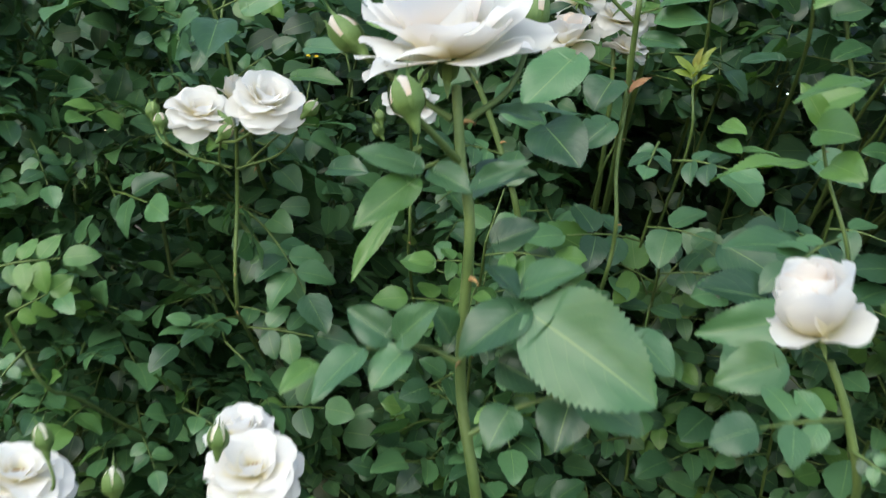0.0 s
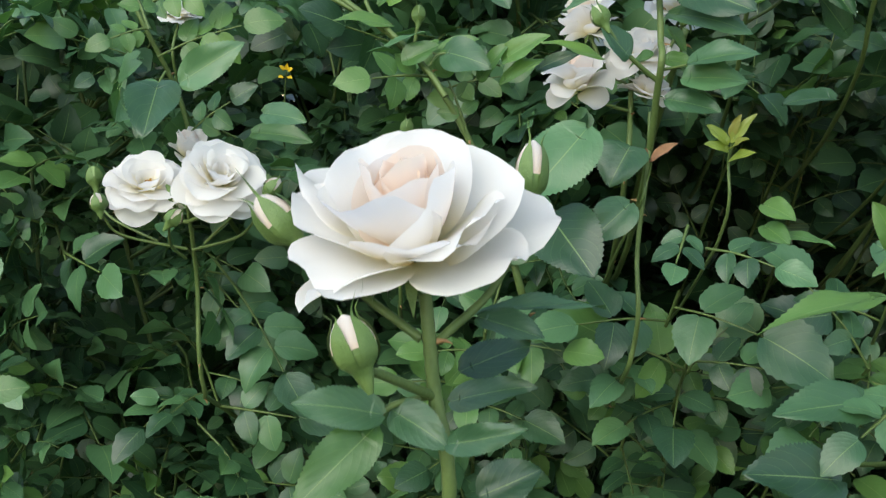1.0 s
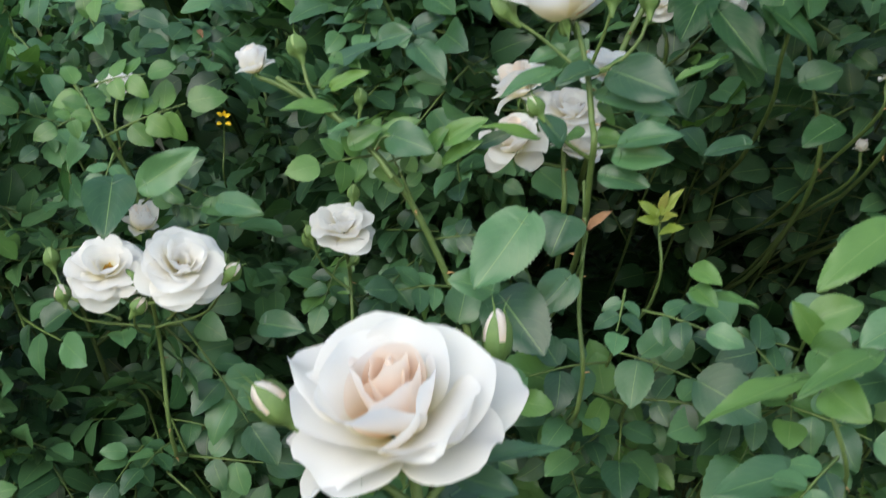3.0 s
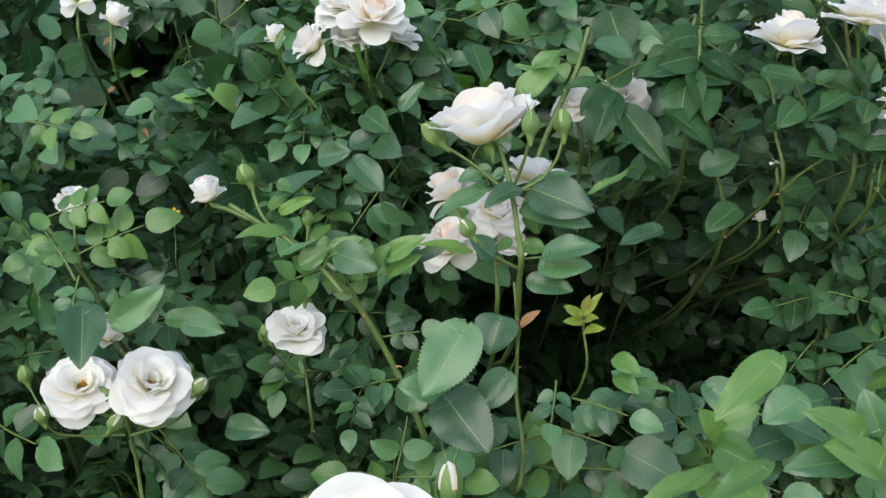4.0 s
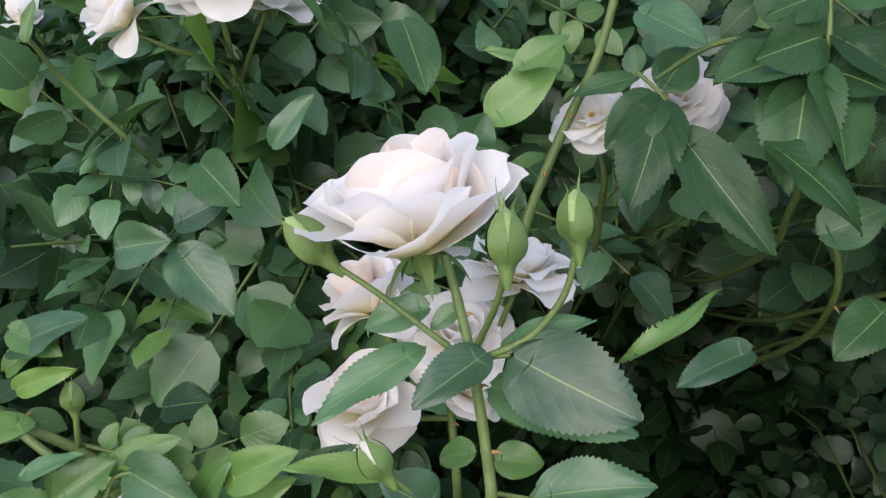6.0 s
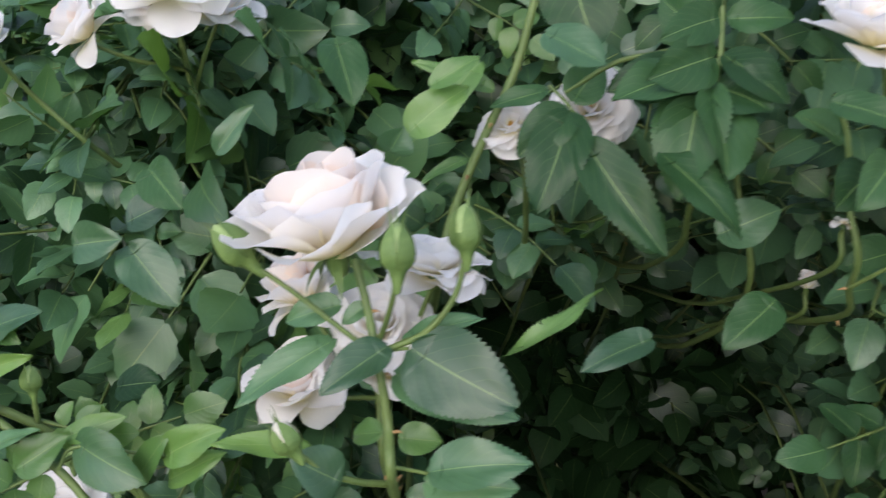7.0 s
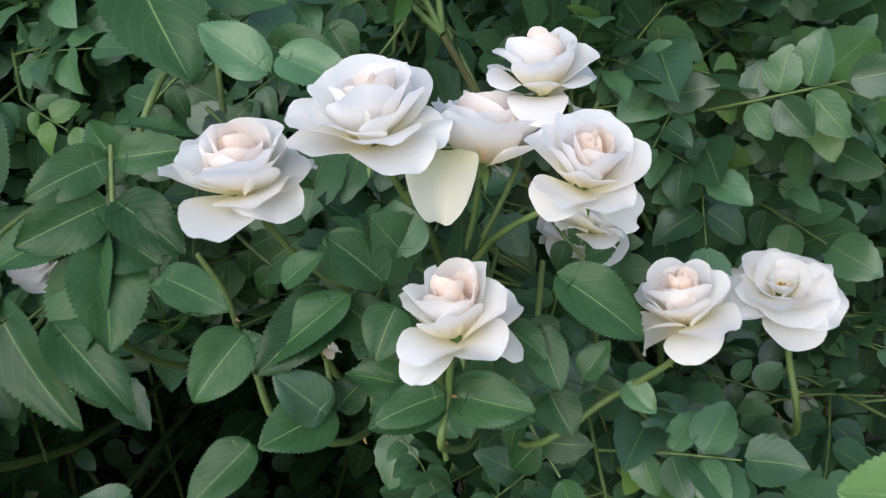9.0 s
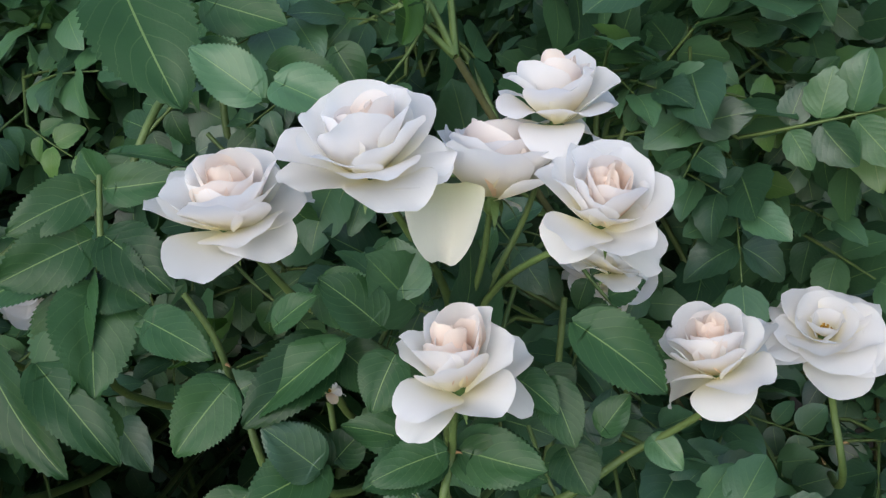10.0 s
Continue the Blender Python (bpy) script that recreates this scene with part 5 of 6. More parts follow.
s = thing("rose_shoot", (0.3508, 1.7364, 0.0000), "broad-leaved rose shoot below the half-open rose", "rose shoot", "leafy rose shoots")
twig(s, [(0.3508, 1.7364, -0.0200), (0.3408, 1.7246, 0.8446), (0.3308, 0.9694, 1.1646), (0.3065, 0.8269, 1.2518), (0.2994, 0.8218, 1.2936), (0.2971, 0.8230, 1.3222), (0.2909, 0.8251, 1.3406)], 0.0021, 0.0011, thorns=4, seed=741)
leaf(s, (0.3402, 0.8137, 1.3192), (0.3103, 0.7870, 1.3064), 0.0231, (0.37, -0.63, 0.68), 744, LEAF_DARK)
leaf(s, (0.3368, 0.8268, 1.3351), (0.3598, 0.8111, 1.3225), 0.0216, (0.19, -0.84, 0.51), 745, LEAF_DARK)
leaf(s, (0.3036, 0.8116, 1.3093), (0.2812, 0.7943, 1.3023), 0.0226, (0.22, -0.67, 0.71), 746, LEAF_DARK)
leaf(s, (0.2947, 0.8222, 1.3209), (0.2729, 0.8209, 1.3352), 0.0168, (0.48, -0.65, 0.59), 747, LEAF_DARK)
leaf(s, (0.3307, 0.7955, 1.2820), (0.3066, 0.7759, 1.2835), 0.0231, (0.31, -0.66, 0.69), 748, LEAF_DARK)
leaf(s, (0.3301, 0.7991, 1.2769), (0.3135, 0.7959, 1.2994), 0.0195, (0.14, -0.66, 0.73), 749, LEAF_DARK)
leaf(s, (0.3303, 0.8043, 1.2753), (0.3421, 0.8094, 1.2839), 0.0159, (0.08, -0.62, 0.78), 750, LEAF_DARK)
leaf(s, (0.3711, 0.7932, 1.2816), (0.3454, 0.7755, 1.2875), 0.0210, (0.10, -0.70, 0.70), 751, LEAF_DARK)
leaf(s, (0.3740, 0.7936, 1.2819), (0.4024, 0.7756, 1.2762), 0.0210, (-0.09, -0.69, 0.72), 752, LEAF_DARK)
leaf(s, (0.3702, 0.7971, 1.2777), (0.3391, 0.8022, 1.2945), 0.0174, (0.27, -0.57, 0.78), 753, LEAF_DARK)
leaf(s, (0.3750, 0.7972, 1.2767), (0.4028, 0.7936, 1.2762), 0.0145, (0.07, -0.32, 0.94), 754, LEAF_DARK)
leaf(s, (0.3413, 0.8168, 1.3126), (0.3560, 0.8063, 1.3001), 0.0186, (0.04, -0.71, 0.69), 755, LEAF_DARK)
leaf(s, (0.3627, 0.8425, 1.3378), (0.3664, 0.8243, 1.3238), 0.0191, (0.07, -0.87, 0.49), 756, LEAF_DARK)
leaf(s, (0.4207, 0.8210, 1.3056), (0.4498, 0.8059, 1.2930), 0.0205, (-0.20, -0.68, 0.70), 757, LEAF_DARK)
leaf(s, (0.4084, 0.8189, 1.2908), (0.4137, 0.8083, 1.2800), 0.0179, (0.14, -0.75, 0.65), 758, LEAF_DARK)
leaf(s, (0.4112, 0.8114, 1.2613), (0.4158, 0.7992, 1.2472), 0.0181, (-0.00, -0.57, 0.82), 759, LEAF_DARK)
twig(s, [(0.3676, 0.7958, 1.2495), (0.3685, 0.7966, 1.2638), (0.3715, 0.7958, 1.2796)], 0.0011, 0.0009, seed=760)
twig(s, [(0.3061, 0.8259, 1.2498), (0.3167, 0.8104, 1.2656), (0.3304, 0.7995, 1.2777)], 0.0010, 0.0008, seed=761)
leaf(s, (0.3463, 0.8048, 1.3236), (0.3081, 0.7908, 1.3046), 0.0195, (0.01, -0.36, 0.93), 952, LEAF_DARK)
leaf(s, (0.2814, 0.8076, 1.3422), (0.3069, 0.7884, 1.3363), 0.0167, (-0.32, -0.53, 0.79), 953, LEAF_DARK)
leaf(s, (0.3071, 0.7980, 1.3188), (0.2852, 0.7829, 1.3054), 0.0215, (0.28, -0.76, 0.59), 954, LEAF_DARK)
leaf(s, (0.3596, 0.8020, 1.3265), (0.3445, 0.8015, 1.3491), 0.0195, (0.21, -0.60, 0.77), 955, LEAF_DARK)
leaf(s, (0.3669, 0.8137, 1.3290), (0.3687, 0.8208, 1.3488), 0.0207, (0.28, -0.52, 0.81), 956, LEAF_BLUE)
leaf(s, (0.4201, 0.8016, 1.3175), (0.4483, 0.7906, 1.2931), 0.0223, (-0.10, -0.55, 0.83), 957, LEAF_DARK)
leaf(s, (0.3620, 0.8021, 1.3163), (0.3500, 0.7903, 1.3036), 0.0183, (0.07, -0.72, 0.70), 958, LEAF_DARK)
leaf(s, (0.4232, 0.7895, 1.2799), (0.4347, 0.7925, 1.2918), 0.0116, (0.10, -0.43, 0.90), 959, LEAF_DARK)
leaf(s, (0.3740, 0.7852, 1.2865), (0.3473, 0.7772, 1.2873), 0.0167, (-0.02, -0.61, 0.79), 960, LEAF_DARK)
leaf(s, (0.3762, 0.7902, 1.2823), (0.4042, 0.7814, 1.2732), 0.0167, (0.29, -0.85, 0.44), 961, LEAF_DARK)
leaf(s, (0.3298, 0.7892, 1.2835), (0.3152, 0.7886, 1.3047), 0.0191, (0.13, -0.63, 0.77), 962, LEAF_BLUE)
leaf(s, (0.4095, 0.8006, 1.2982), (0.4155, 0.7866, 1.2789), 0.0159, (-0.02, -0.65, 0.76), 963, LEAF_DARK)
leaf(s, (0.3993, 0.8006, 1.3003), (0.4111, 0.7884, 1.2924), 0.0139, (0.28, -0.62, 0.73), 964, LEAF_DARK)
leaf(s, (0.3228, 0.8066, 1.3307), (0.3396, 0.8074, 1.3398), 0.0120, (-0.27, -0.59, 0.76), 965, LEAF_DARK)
leaf(s, (0.3279, 0.8633, 1.3921), (0.3049, 0.8720, 1.4142), 0.0201, (-0.18, -0.60, 0.78), 966, LEAF_BLUE)
leaf(s, (0.3335, 0.8599, 1.3994), (0.3582, 0.8471, 1.3849), 0.0211, (0.10, -0.61, 0.79), 967, LEAF_BLUE)

s = thing("rose_shoot", (0.2328, 1.7713, 0.0000), "fresh light green rose shoot close to the path", "rose shoot", "leafy rose shoots")
twig(s, [(0.2328, 1.7713, -0.0200), (0.2228, 1.7385, 0.6849), (0.2128, 0.7389, 1.0049), (0.2143, 0.6244, 1.0606), (0.1955, 0.6171, 1.1196), (0.1832, 0.6068, 1.1595)], 0.0018, 0.0010, thorns=5, seed=761)
leaf(s, (0.1900, 0.6176, 1.1235), (0.1295, 0.5792, 1.1132), 0.0141, (-0.32, -0.53, 0.78), 764, LEAF_FRESH)
leaf(s, (0.1833, 0.6058, 1.1544), (0.2060, 0.6005, 1.1665), 0.0197, (-0.46, -0.79, 0.41), 765, LEAF_FRESH)
leaf(s, (0.1889, 0.6043, 1.1442), (0.1724, 0.5989, 1.1658), 0.0131, (-0.33, -0.84, 0.44), 766, LEAF_FRESH)
leaf(s, (0.1838, 0.6035, 1.1414), (0.2001, 0.5784, 1.1395), 0.0249, (-0.43, -0.80, 0.40), 767, LEAF_FRESH)
leaf(s, (0.1921, 0.6007, 1.1235), (0.2009, 0.5740, 1.1150), 0.0223, (-0.44, -0.80, 0.38), 768, LEAF_FRESH)
leaf(s, (0.1859, 0.6090, 1.0766), (0.1390, 0.5809, 1.0736), 0.0231, (-0.31, -0.75, 0.58), 769)
spray(s, (0.2047, 0.6109, 1.0823), (0.1576, 0.5707, 1.0594), 5, (-0.17, -0.76, 0.62), 770)
leaf(s, (0.1681, 0.5856, 1.0455), (0.1224, 0.5677, 1.0511), 0.0276, (-0.09, -0.77, 0.63), 771)
leaf(s, (0.1909, 0.5368, 1.1608), (0.1500, 0.5193, 1.1483), 0.0130, (-0.31, -0.59, 0.75), 772, LEAF_FRESH)
leaf(s, (0.1963, 0.5420, 1.2157), (0.1544, 0.5201, 1.1947), 0.0190, (-0.30, -0.80, 0.52), 773, LEAF_FRESH)
leaf(s, (0.2181, 0.4945, 1.1856), (0.1903, 0.4896, 1.2061), 0.0179, (-0.22, -0.69, 0.69), 774, LEAF_FRESH)
leaf(s, (0.2283, 0.4924, 1.1725), (0.1946, 0.4791, 1.1915), 0.0204, (-0.31, -0.68, 0.67), 775, LEAF_FRESH)
leaf(s, (0.2359, 0.5028, 1.1892), (0.2406, 0.4838, 1.1746), 0.0216, (-0.24, -0.80, 0.55), 776, LEAF_FRESH)
leaf(s, (0.2151, 0.4936, 1.1784), (0.1773, 0.4864, 1.1790), 0.0174, (-0.34, -0.71, 0.61), 777)
leaf(s, (0.2292, 0.5025, 1.1846), (0.2233, 0.5057, 1.2077), 0.0167, (-0.46, -0.75, 0.49), 778)
twig(s, [(0.2444, 0.5139, 1.1469), (0.2294, 0.5004, 1.1695), (0.2181, 0.4945, 1.1856)], 0.0012, 0.0008, seed=779)

s = thing("rose_shoot", (0.1530, 1.7343, 0.0000), "young rose shoot with yellow-green and reddish leaves", "rose shoot", "leafy rose shoots")
twig(s, [(0.1530, 1.7343, -0.0200), (0.1430, 1.5968, 0.7496), (0.1330, 0.8675, 1.0696), (0.1361, 0.7465, 1.1401), (0.1338, 0.7370, 1.1771), (0.1355, 0.7319, 1.1948)], 0.0013, 0.0008, thorns=0, seed=779)
leaf(s, (0.1329, 0.7304, 1.1875), (0.1438, 0.7244, 1.2043), 0.0069, (-0.29, -0.76, 0.58), 782, LEAF_RED)
leaf(s, (0.1321, 0.7303, 1.1868), (0.1185, 0.7244, 1.1961), 0.0077, (-0.02, -0.83, 0.57), 783, LEAF_RED)
leaf(s, (0.1325, 0.7296, 1.1838), (0.1388, 0.7128, 1.1919), 0.0077, (-0.18, -0.67, 0.72), 784, LEAF_RED)
leaf(s, (0.1321, 0.7294, 1.1831), (0.1184, 0.7223, 1.1869), 0.0069, (-0.27, -0.79, 0.55), 785, LEAF_RED)
leaf(s, (0.1327, 0.7312, 1.1905), (0.1351, 0.7248, 1.2031), 0.0054, (-0.07, -0.71, 0.70), 786, LEAF_RED)
leaf(s, (0.1319, 0.7280, 1.1764), (0.1419, 0.7110, 1.1851), 0.0077, (-0.15, -0.70, 0.70), 787, LEAF_RED)
leaf(s, (0.1550, 0.7390, 1.1535), (0.1702, 0.7187, 1.1493), 0.0141, (-0.21, -0.77, 0.59), 788, LEAF_FRESH)
leaf(s, (0.1560, 0.7363, 1.1420), (0.1662, 0.7157, 1.1346), 0.0133, (-0.27, -0.73, 0.61), 789, LEAF_FRESH)
leaf(s, (0.1653, 0.7346, 1.1374), (0.1905, 0.7143, 1.1366), 0.0087, (-0.19, -0.38, 0.90), 790, LEAF_FRESH)

s = thing("rose_shoot", (0.1089, 1.7721, 0.0000), "upright rose cane with large smooth leaves", "rose shoot", "leafy rose shoots")
twig(s, [(0.1089, 1.7721, -0.0200), (0.0989, 1.7340, 0.6706), (0.0889, 0.8860, 0.9906), (0.0925, 0.7638, 1.0676), (0.0897, 0.7663, 1.1199), (0.0922, 0.7681, 1.1708), (0.0918, 0.7755, 1.2024)], 0.0018, 0.0013, thorns=4, seed=790)
leaf(s, (0.0529, 0.7171, 1.1922), (0.0235, 0.6897, 1.1493), 0.0372, (-0.03, -0.82, 0.58), 793)
leaf(s, (0.0807, 0.7618, 1.1825), (0.0694, 0.7476, 1.1594), 0.0319, (-0.19, -0.79, 0.58), 794)
leaf(s, (0.0366, 0.7259, 1.1404), (0.0046, 0.7204, 1.1484), 0.0229, (0.14, -0.74, 0.65), 795)
leaf(s, (0.0342, 0.7168, 1.1426), (0.0582, 0.6792, 1.1150), 0.0396, (-0.19, -0.83, 0.52), 796)
leaf(s, (0.0810, 0.7348, 1.1506), (0.0583, 0.7210, 1.1259), 0.0240, (0.07, -0.87, 0.50), 797)
leaf(s, (0.1034, 0.7398, 1.2217), (0.1378, 0.7279, 1.2236), 0.0210, (-0.19, -0.81, 0.55), 798)
leaf(s, (0.0962, 0.7475, 1.2102), (0.1267, 0.7342, 1.2051), 0.0175, (-0.28, -0.72, 0.64), 799)
spray(s, (0.1252, 0.7358, 1.1267), (0.1727, 0.6918, 1.1218), 5, (-0.15, -0.76, 0.64), 800)
spray(s, (0.1146, 0.7394, 1.1389), (0.1013, 0.6950, 1.1124), 5, (0.01, -0.83, 0.56), 801)
leaf(s, (0.2134, 0.7219, 1.1373), (0.2412, 0.6958, 1.1184), 0.0233, (-0.17, -0.84, 0.52), 802)
leaf(s, (0.2784, 0.7056, 1.1305), (0.2466, 0.6948, 1.1162), 0.0267, (-0.40, -0.74, 0.54), 803)

s = thing("rose_shoot", (0.3330, 1.7809, 0.0000), "dark upright rose shoot with compound leaves", "rose shoot", "leafy rose shoots")
twig(s, [(0.3330, 1.7809, -0.0200), (0.3230, 1.6667, 0.7573), (0.3130, 1.1154, 1.0773), (0.3052, 0.9587, 1.1899), (0.2955, 0.9561, 1.2604), (0.2839, 0.9559, 1.3381), (0.2914, 0.9775, 1.4098)], 0.0026, 0.0016, thorns=4, seed=803)
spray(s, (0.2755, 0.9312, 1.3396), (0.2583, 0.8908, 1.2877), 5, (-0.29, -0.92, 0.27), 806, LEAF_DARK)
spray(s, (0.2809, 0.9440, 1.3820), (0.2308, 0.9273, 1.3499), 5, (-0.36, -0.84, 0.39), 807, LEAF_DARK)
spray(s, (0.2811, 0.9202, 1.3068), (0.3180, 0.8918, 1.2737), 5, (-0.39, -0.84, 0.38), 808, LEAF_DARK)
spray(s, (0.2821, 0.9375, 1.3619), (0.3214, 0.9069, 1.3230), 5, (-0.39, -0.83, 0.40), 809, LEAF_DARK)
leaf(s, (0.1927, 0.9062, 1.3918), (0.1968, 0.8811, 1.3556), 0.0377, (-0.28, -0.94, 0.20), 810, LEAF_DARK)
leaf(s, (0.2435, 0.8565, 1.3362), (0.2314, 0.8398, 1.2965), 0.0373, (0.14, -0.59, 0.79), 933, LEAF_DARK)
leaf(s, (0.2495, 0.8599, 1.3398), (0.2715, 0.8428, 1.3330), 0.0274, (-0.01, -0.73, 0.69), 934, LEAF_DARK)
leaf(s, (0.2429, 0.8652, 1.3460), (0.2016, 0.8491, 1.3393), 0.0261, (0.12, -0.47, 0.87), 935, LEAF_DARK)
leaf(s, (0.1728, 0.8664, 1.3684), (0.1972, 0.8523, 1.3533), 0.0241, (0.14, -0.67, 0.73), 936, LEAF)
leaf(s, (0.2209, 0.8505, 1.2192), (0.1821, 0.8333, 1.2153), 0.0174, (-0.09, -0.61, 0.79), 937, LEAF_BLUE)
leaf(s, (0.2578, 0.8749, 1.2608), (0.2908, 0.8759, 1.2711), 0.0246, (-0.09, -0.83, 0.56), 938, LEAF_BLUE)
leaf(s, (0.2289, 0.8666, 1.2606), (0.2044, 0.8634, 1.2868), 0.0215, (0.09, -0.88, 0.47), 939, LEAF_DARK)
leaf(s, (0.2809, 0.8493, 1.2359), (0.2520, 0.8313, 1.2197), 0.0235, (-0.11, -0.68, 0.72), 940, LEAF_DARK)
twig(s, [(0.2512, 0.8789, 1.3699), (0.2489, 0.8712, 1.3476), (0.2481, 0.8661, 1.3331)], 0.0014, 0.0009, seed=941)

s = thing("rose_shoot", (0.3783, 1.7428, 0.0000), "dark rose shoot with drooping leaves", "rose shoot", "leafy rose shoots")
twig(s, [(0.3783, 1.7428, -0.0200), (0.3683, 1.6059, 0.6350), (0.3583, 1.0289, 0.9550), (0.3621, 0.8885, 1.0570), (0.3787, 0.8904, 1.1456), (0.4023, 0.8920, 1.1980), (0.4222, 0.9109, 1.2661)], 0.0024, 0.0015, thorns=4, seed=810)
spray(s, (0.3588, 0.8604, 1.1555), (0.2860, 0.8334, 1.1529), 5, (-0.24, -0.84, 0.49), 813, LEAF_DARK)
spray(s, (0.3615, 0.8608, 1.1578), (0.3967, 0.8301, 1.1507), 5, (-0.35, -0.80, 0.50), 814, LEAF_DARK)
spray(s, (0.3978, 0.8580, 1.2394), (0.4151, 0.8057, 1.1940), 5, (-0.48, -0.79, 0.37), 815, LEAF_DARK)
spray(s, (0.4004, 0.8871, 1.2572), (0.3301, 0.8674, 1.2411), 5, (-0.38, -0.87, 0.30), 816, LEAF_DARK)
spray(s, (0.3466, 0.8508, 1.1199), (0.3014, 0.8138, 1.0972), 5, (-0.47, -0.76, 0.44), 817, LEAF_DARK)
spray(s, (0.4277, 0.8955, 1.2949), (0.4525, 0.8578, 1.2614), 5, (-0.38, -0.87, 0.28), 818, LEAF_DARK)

s = thing("rose_shoot", (-0.2009, 1.7663, 0.0000), "arching green rose cane with yellow-green leaves", "rose shoot", "leafy rose shoots")
twig(s, [(-0.2009, 1.7663, -0.0200), (-0.2109, 1.6675, 0.7433), (-0.2209, 1.0361, 1.0633), (-0.2211, 0.8955, 1.1402), (-0.2328, 0.8690, 1.1978), (-0.2468, 0.8485, 1.2365), (-0.2583, 0.8446, 1.2603)], 0.0024, 0.0016, thorns=6, seed=818)
spray(s, (-0.2545, 0.8433, 1.2560), (-0.1879, 0.8323, 1.2737), 7, (0.12, -0.78, 0.61), 821, LEAF_FRESH)
spray(s, (-0.2395, 0.8448, 1.2236), (-0.1582, 0.8364, 1.2573), 7, (0.32, -0.83, 0.46), 822, LEAF_FRESH)
spray(s, (-0.2432, 0.8394, 1.2428), (-0.2718, 0.8077, 1.2288), 5, (0.44, -0.74, 0.50), 823, LEAF_FRESH)
spray(s, (-0.2292, 0.8315, 1.2132), (-0.2326, 0.7923, 1.1748), 5, (0.16, -0.84, 0.51), 824)
spray(s, (-0.2221, 0.8620, 1.1712), (-0.1751, 0.8466, 1.2078), 5, (0.33, -0.79, 0.53), 825)
spray(s, (-0.2782, 0.9021, 1.3258), (-0.2209, 0.8751, 1.3160), 5, (0.28, -0.92, 0.29), 826, LEAF_FRESH)

s = thing("rose_shoot", (-0.2740, 1.6570, 0.0000), "bright yellow-green rose shoot at the edge of the bush", "rose shoot", "leafy rose shoots")
twig(s, [(-0.2740, 1.6570, -0.0200), (-0.2840, 1.5755, 0.5597), (-0.2940, 0.8517, 0.8797), (-0.2949, 0.7200, 0.9283), (-0.3090, 0.7024, 0.9575), (-0.3142, 0.6853, 0.9822)], 0.0017, 0.0011, thorns=3, seed=826)
spray(s, (-0.3321, 0.6850, 1.0111), (-0.2561, 0.6737, 1.0318), 7, (0.20, -0.85, 0.50), 829, LEAF_FRESH)
spray(s, (-0.3142, 0.6853, 0.9822), (-0.2672, 0.6722, 1.0103), 5, (0.46, -0.87, 0.20), 830, LEAF_FRESH)
spray(s, (-0.3071, 0.7026, 0.9576), (-0.3212, 0.6829, 0.9318), 5, (0.28, -0.83, 0.46), 831)

s = thing("dead_twig", (0.0984, 1.7708, 0.0000), "withered brown leaf on a thin dead twig", "withered twig", "")
twig(s, [(0.0984, 1.7708, -0.0200), (0.0884, 1.7383, 0.7511), (0.0784, 0.8959, 1.0711), (0.0877, 0.7731, 1.1396), (0.0923, 0.7639, 1.1634), (0.0934, 0.7597, 1.1765)], 0.0012, 0.0007, thorns=0, seed=831)
leaf(s, (0.0924, 0.7584, 1.1735), (0.1060, 0.7557, 1.1867), 0.0074, (0.26, -0.46, 0.86), 834, DRY)
leaf(s, (0.0917, 0.7580, 1.1728), (0.0891, 0.7518, 1.1819), 0.0046, (0.38, -0.51, 0.77), 835, DRY)

s = thing("wild_flower", (-0.1857, 1.6177, 0.0000), "small yellow wild flower among the roses", "wild flower", "")
twig(s, [(-0.1857, 1.6177, -0.0200), (-0.1957, 1.6082, 0.7654), (-0.2057, 1.1820, 1.0854), (-0.1985, 1.0465, 1.1627), (-0.1959, 1.0345, 1.1988), (-0.1920, 1.0199, 1.2235)], 0.0012, 0.0006, thorns=0, seed=835)
leaf(s, (-0.1963, 1.0306, 1.2253), (-0.1992, 1.0267, 1.2291), 0.0037, (0.14, -0.85, 0.50), 838, YELLOW)
leaf(s, (-0.1932, 1.0303, 1.2250), (-0.1880, 1.0254, 1.2272), 0.0037, (0.28, -0.91, 0.30), 839, YELLOW)
leaf(s, (-0.1968, 1.0294, 1.2196), (-0.1996, 1.0244, 1.2189), 0.0037, (0.07, -0.92, 0.39), 840, YELLOW)
leaf(s, (-0.1926, 1.0291, 1.2198), (-0.1878, 1.0233, 1.2181), 0.0037, (0.28, -0.88, 0.38), 841, YELLOW)
leaf(s, (-0.1947, 1.0306, 1.2256), (-0.1928, 1.0266, 1.2306), 0.0037, (0.22, -0.93, 0.29), 842, YELLOW)

s = thing("rose_shoot", (0.6530, 1.6821, 0.0000), "bright green rose shoot close beside the path", "rose shoot", "leafy rose shoots")
twig(s, [(0.6530, 1.6821, -0.0200), (0.6430, 1.5869, 0.5969), (0.6330, 1.1086, 0.9169), (0.5910, 0.8393, 1.0800), (0.5839, 0.8208, 1.1330), (0.5788, 0.8187, 1.1653)], 0.0033, 0.0020, thorns=0, seed=842)
leaf(s, (0.5797, 0.8142, 1.1649), (0.5237, 0.8080, 1.1899), 0.0432, (-0.36, -0.57, 0.73), 845, LEAF_FRESH)
leaf(s, (0.5767, 0.8122, 1.1379), (0.4958, 0.8030, 1.1669), 0.0221, (-0.08, -0.36, 0.92), 846, LEAF_FRESH)
leaf(s, (0.5719, 0.8021, 1.1398), (0.5206, 0.7892, 1.1598), 0.0317, (-0.09, -0.53, 0.84), 847, LEAF_FRESH)

# ---- foliage of the bushes ----
EYES = np.array([p[1] for p in PATH])
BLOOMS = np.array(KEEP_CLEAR)


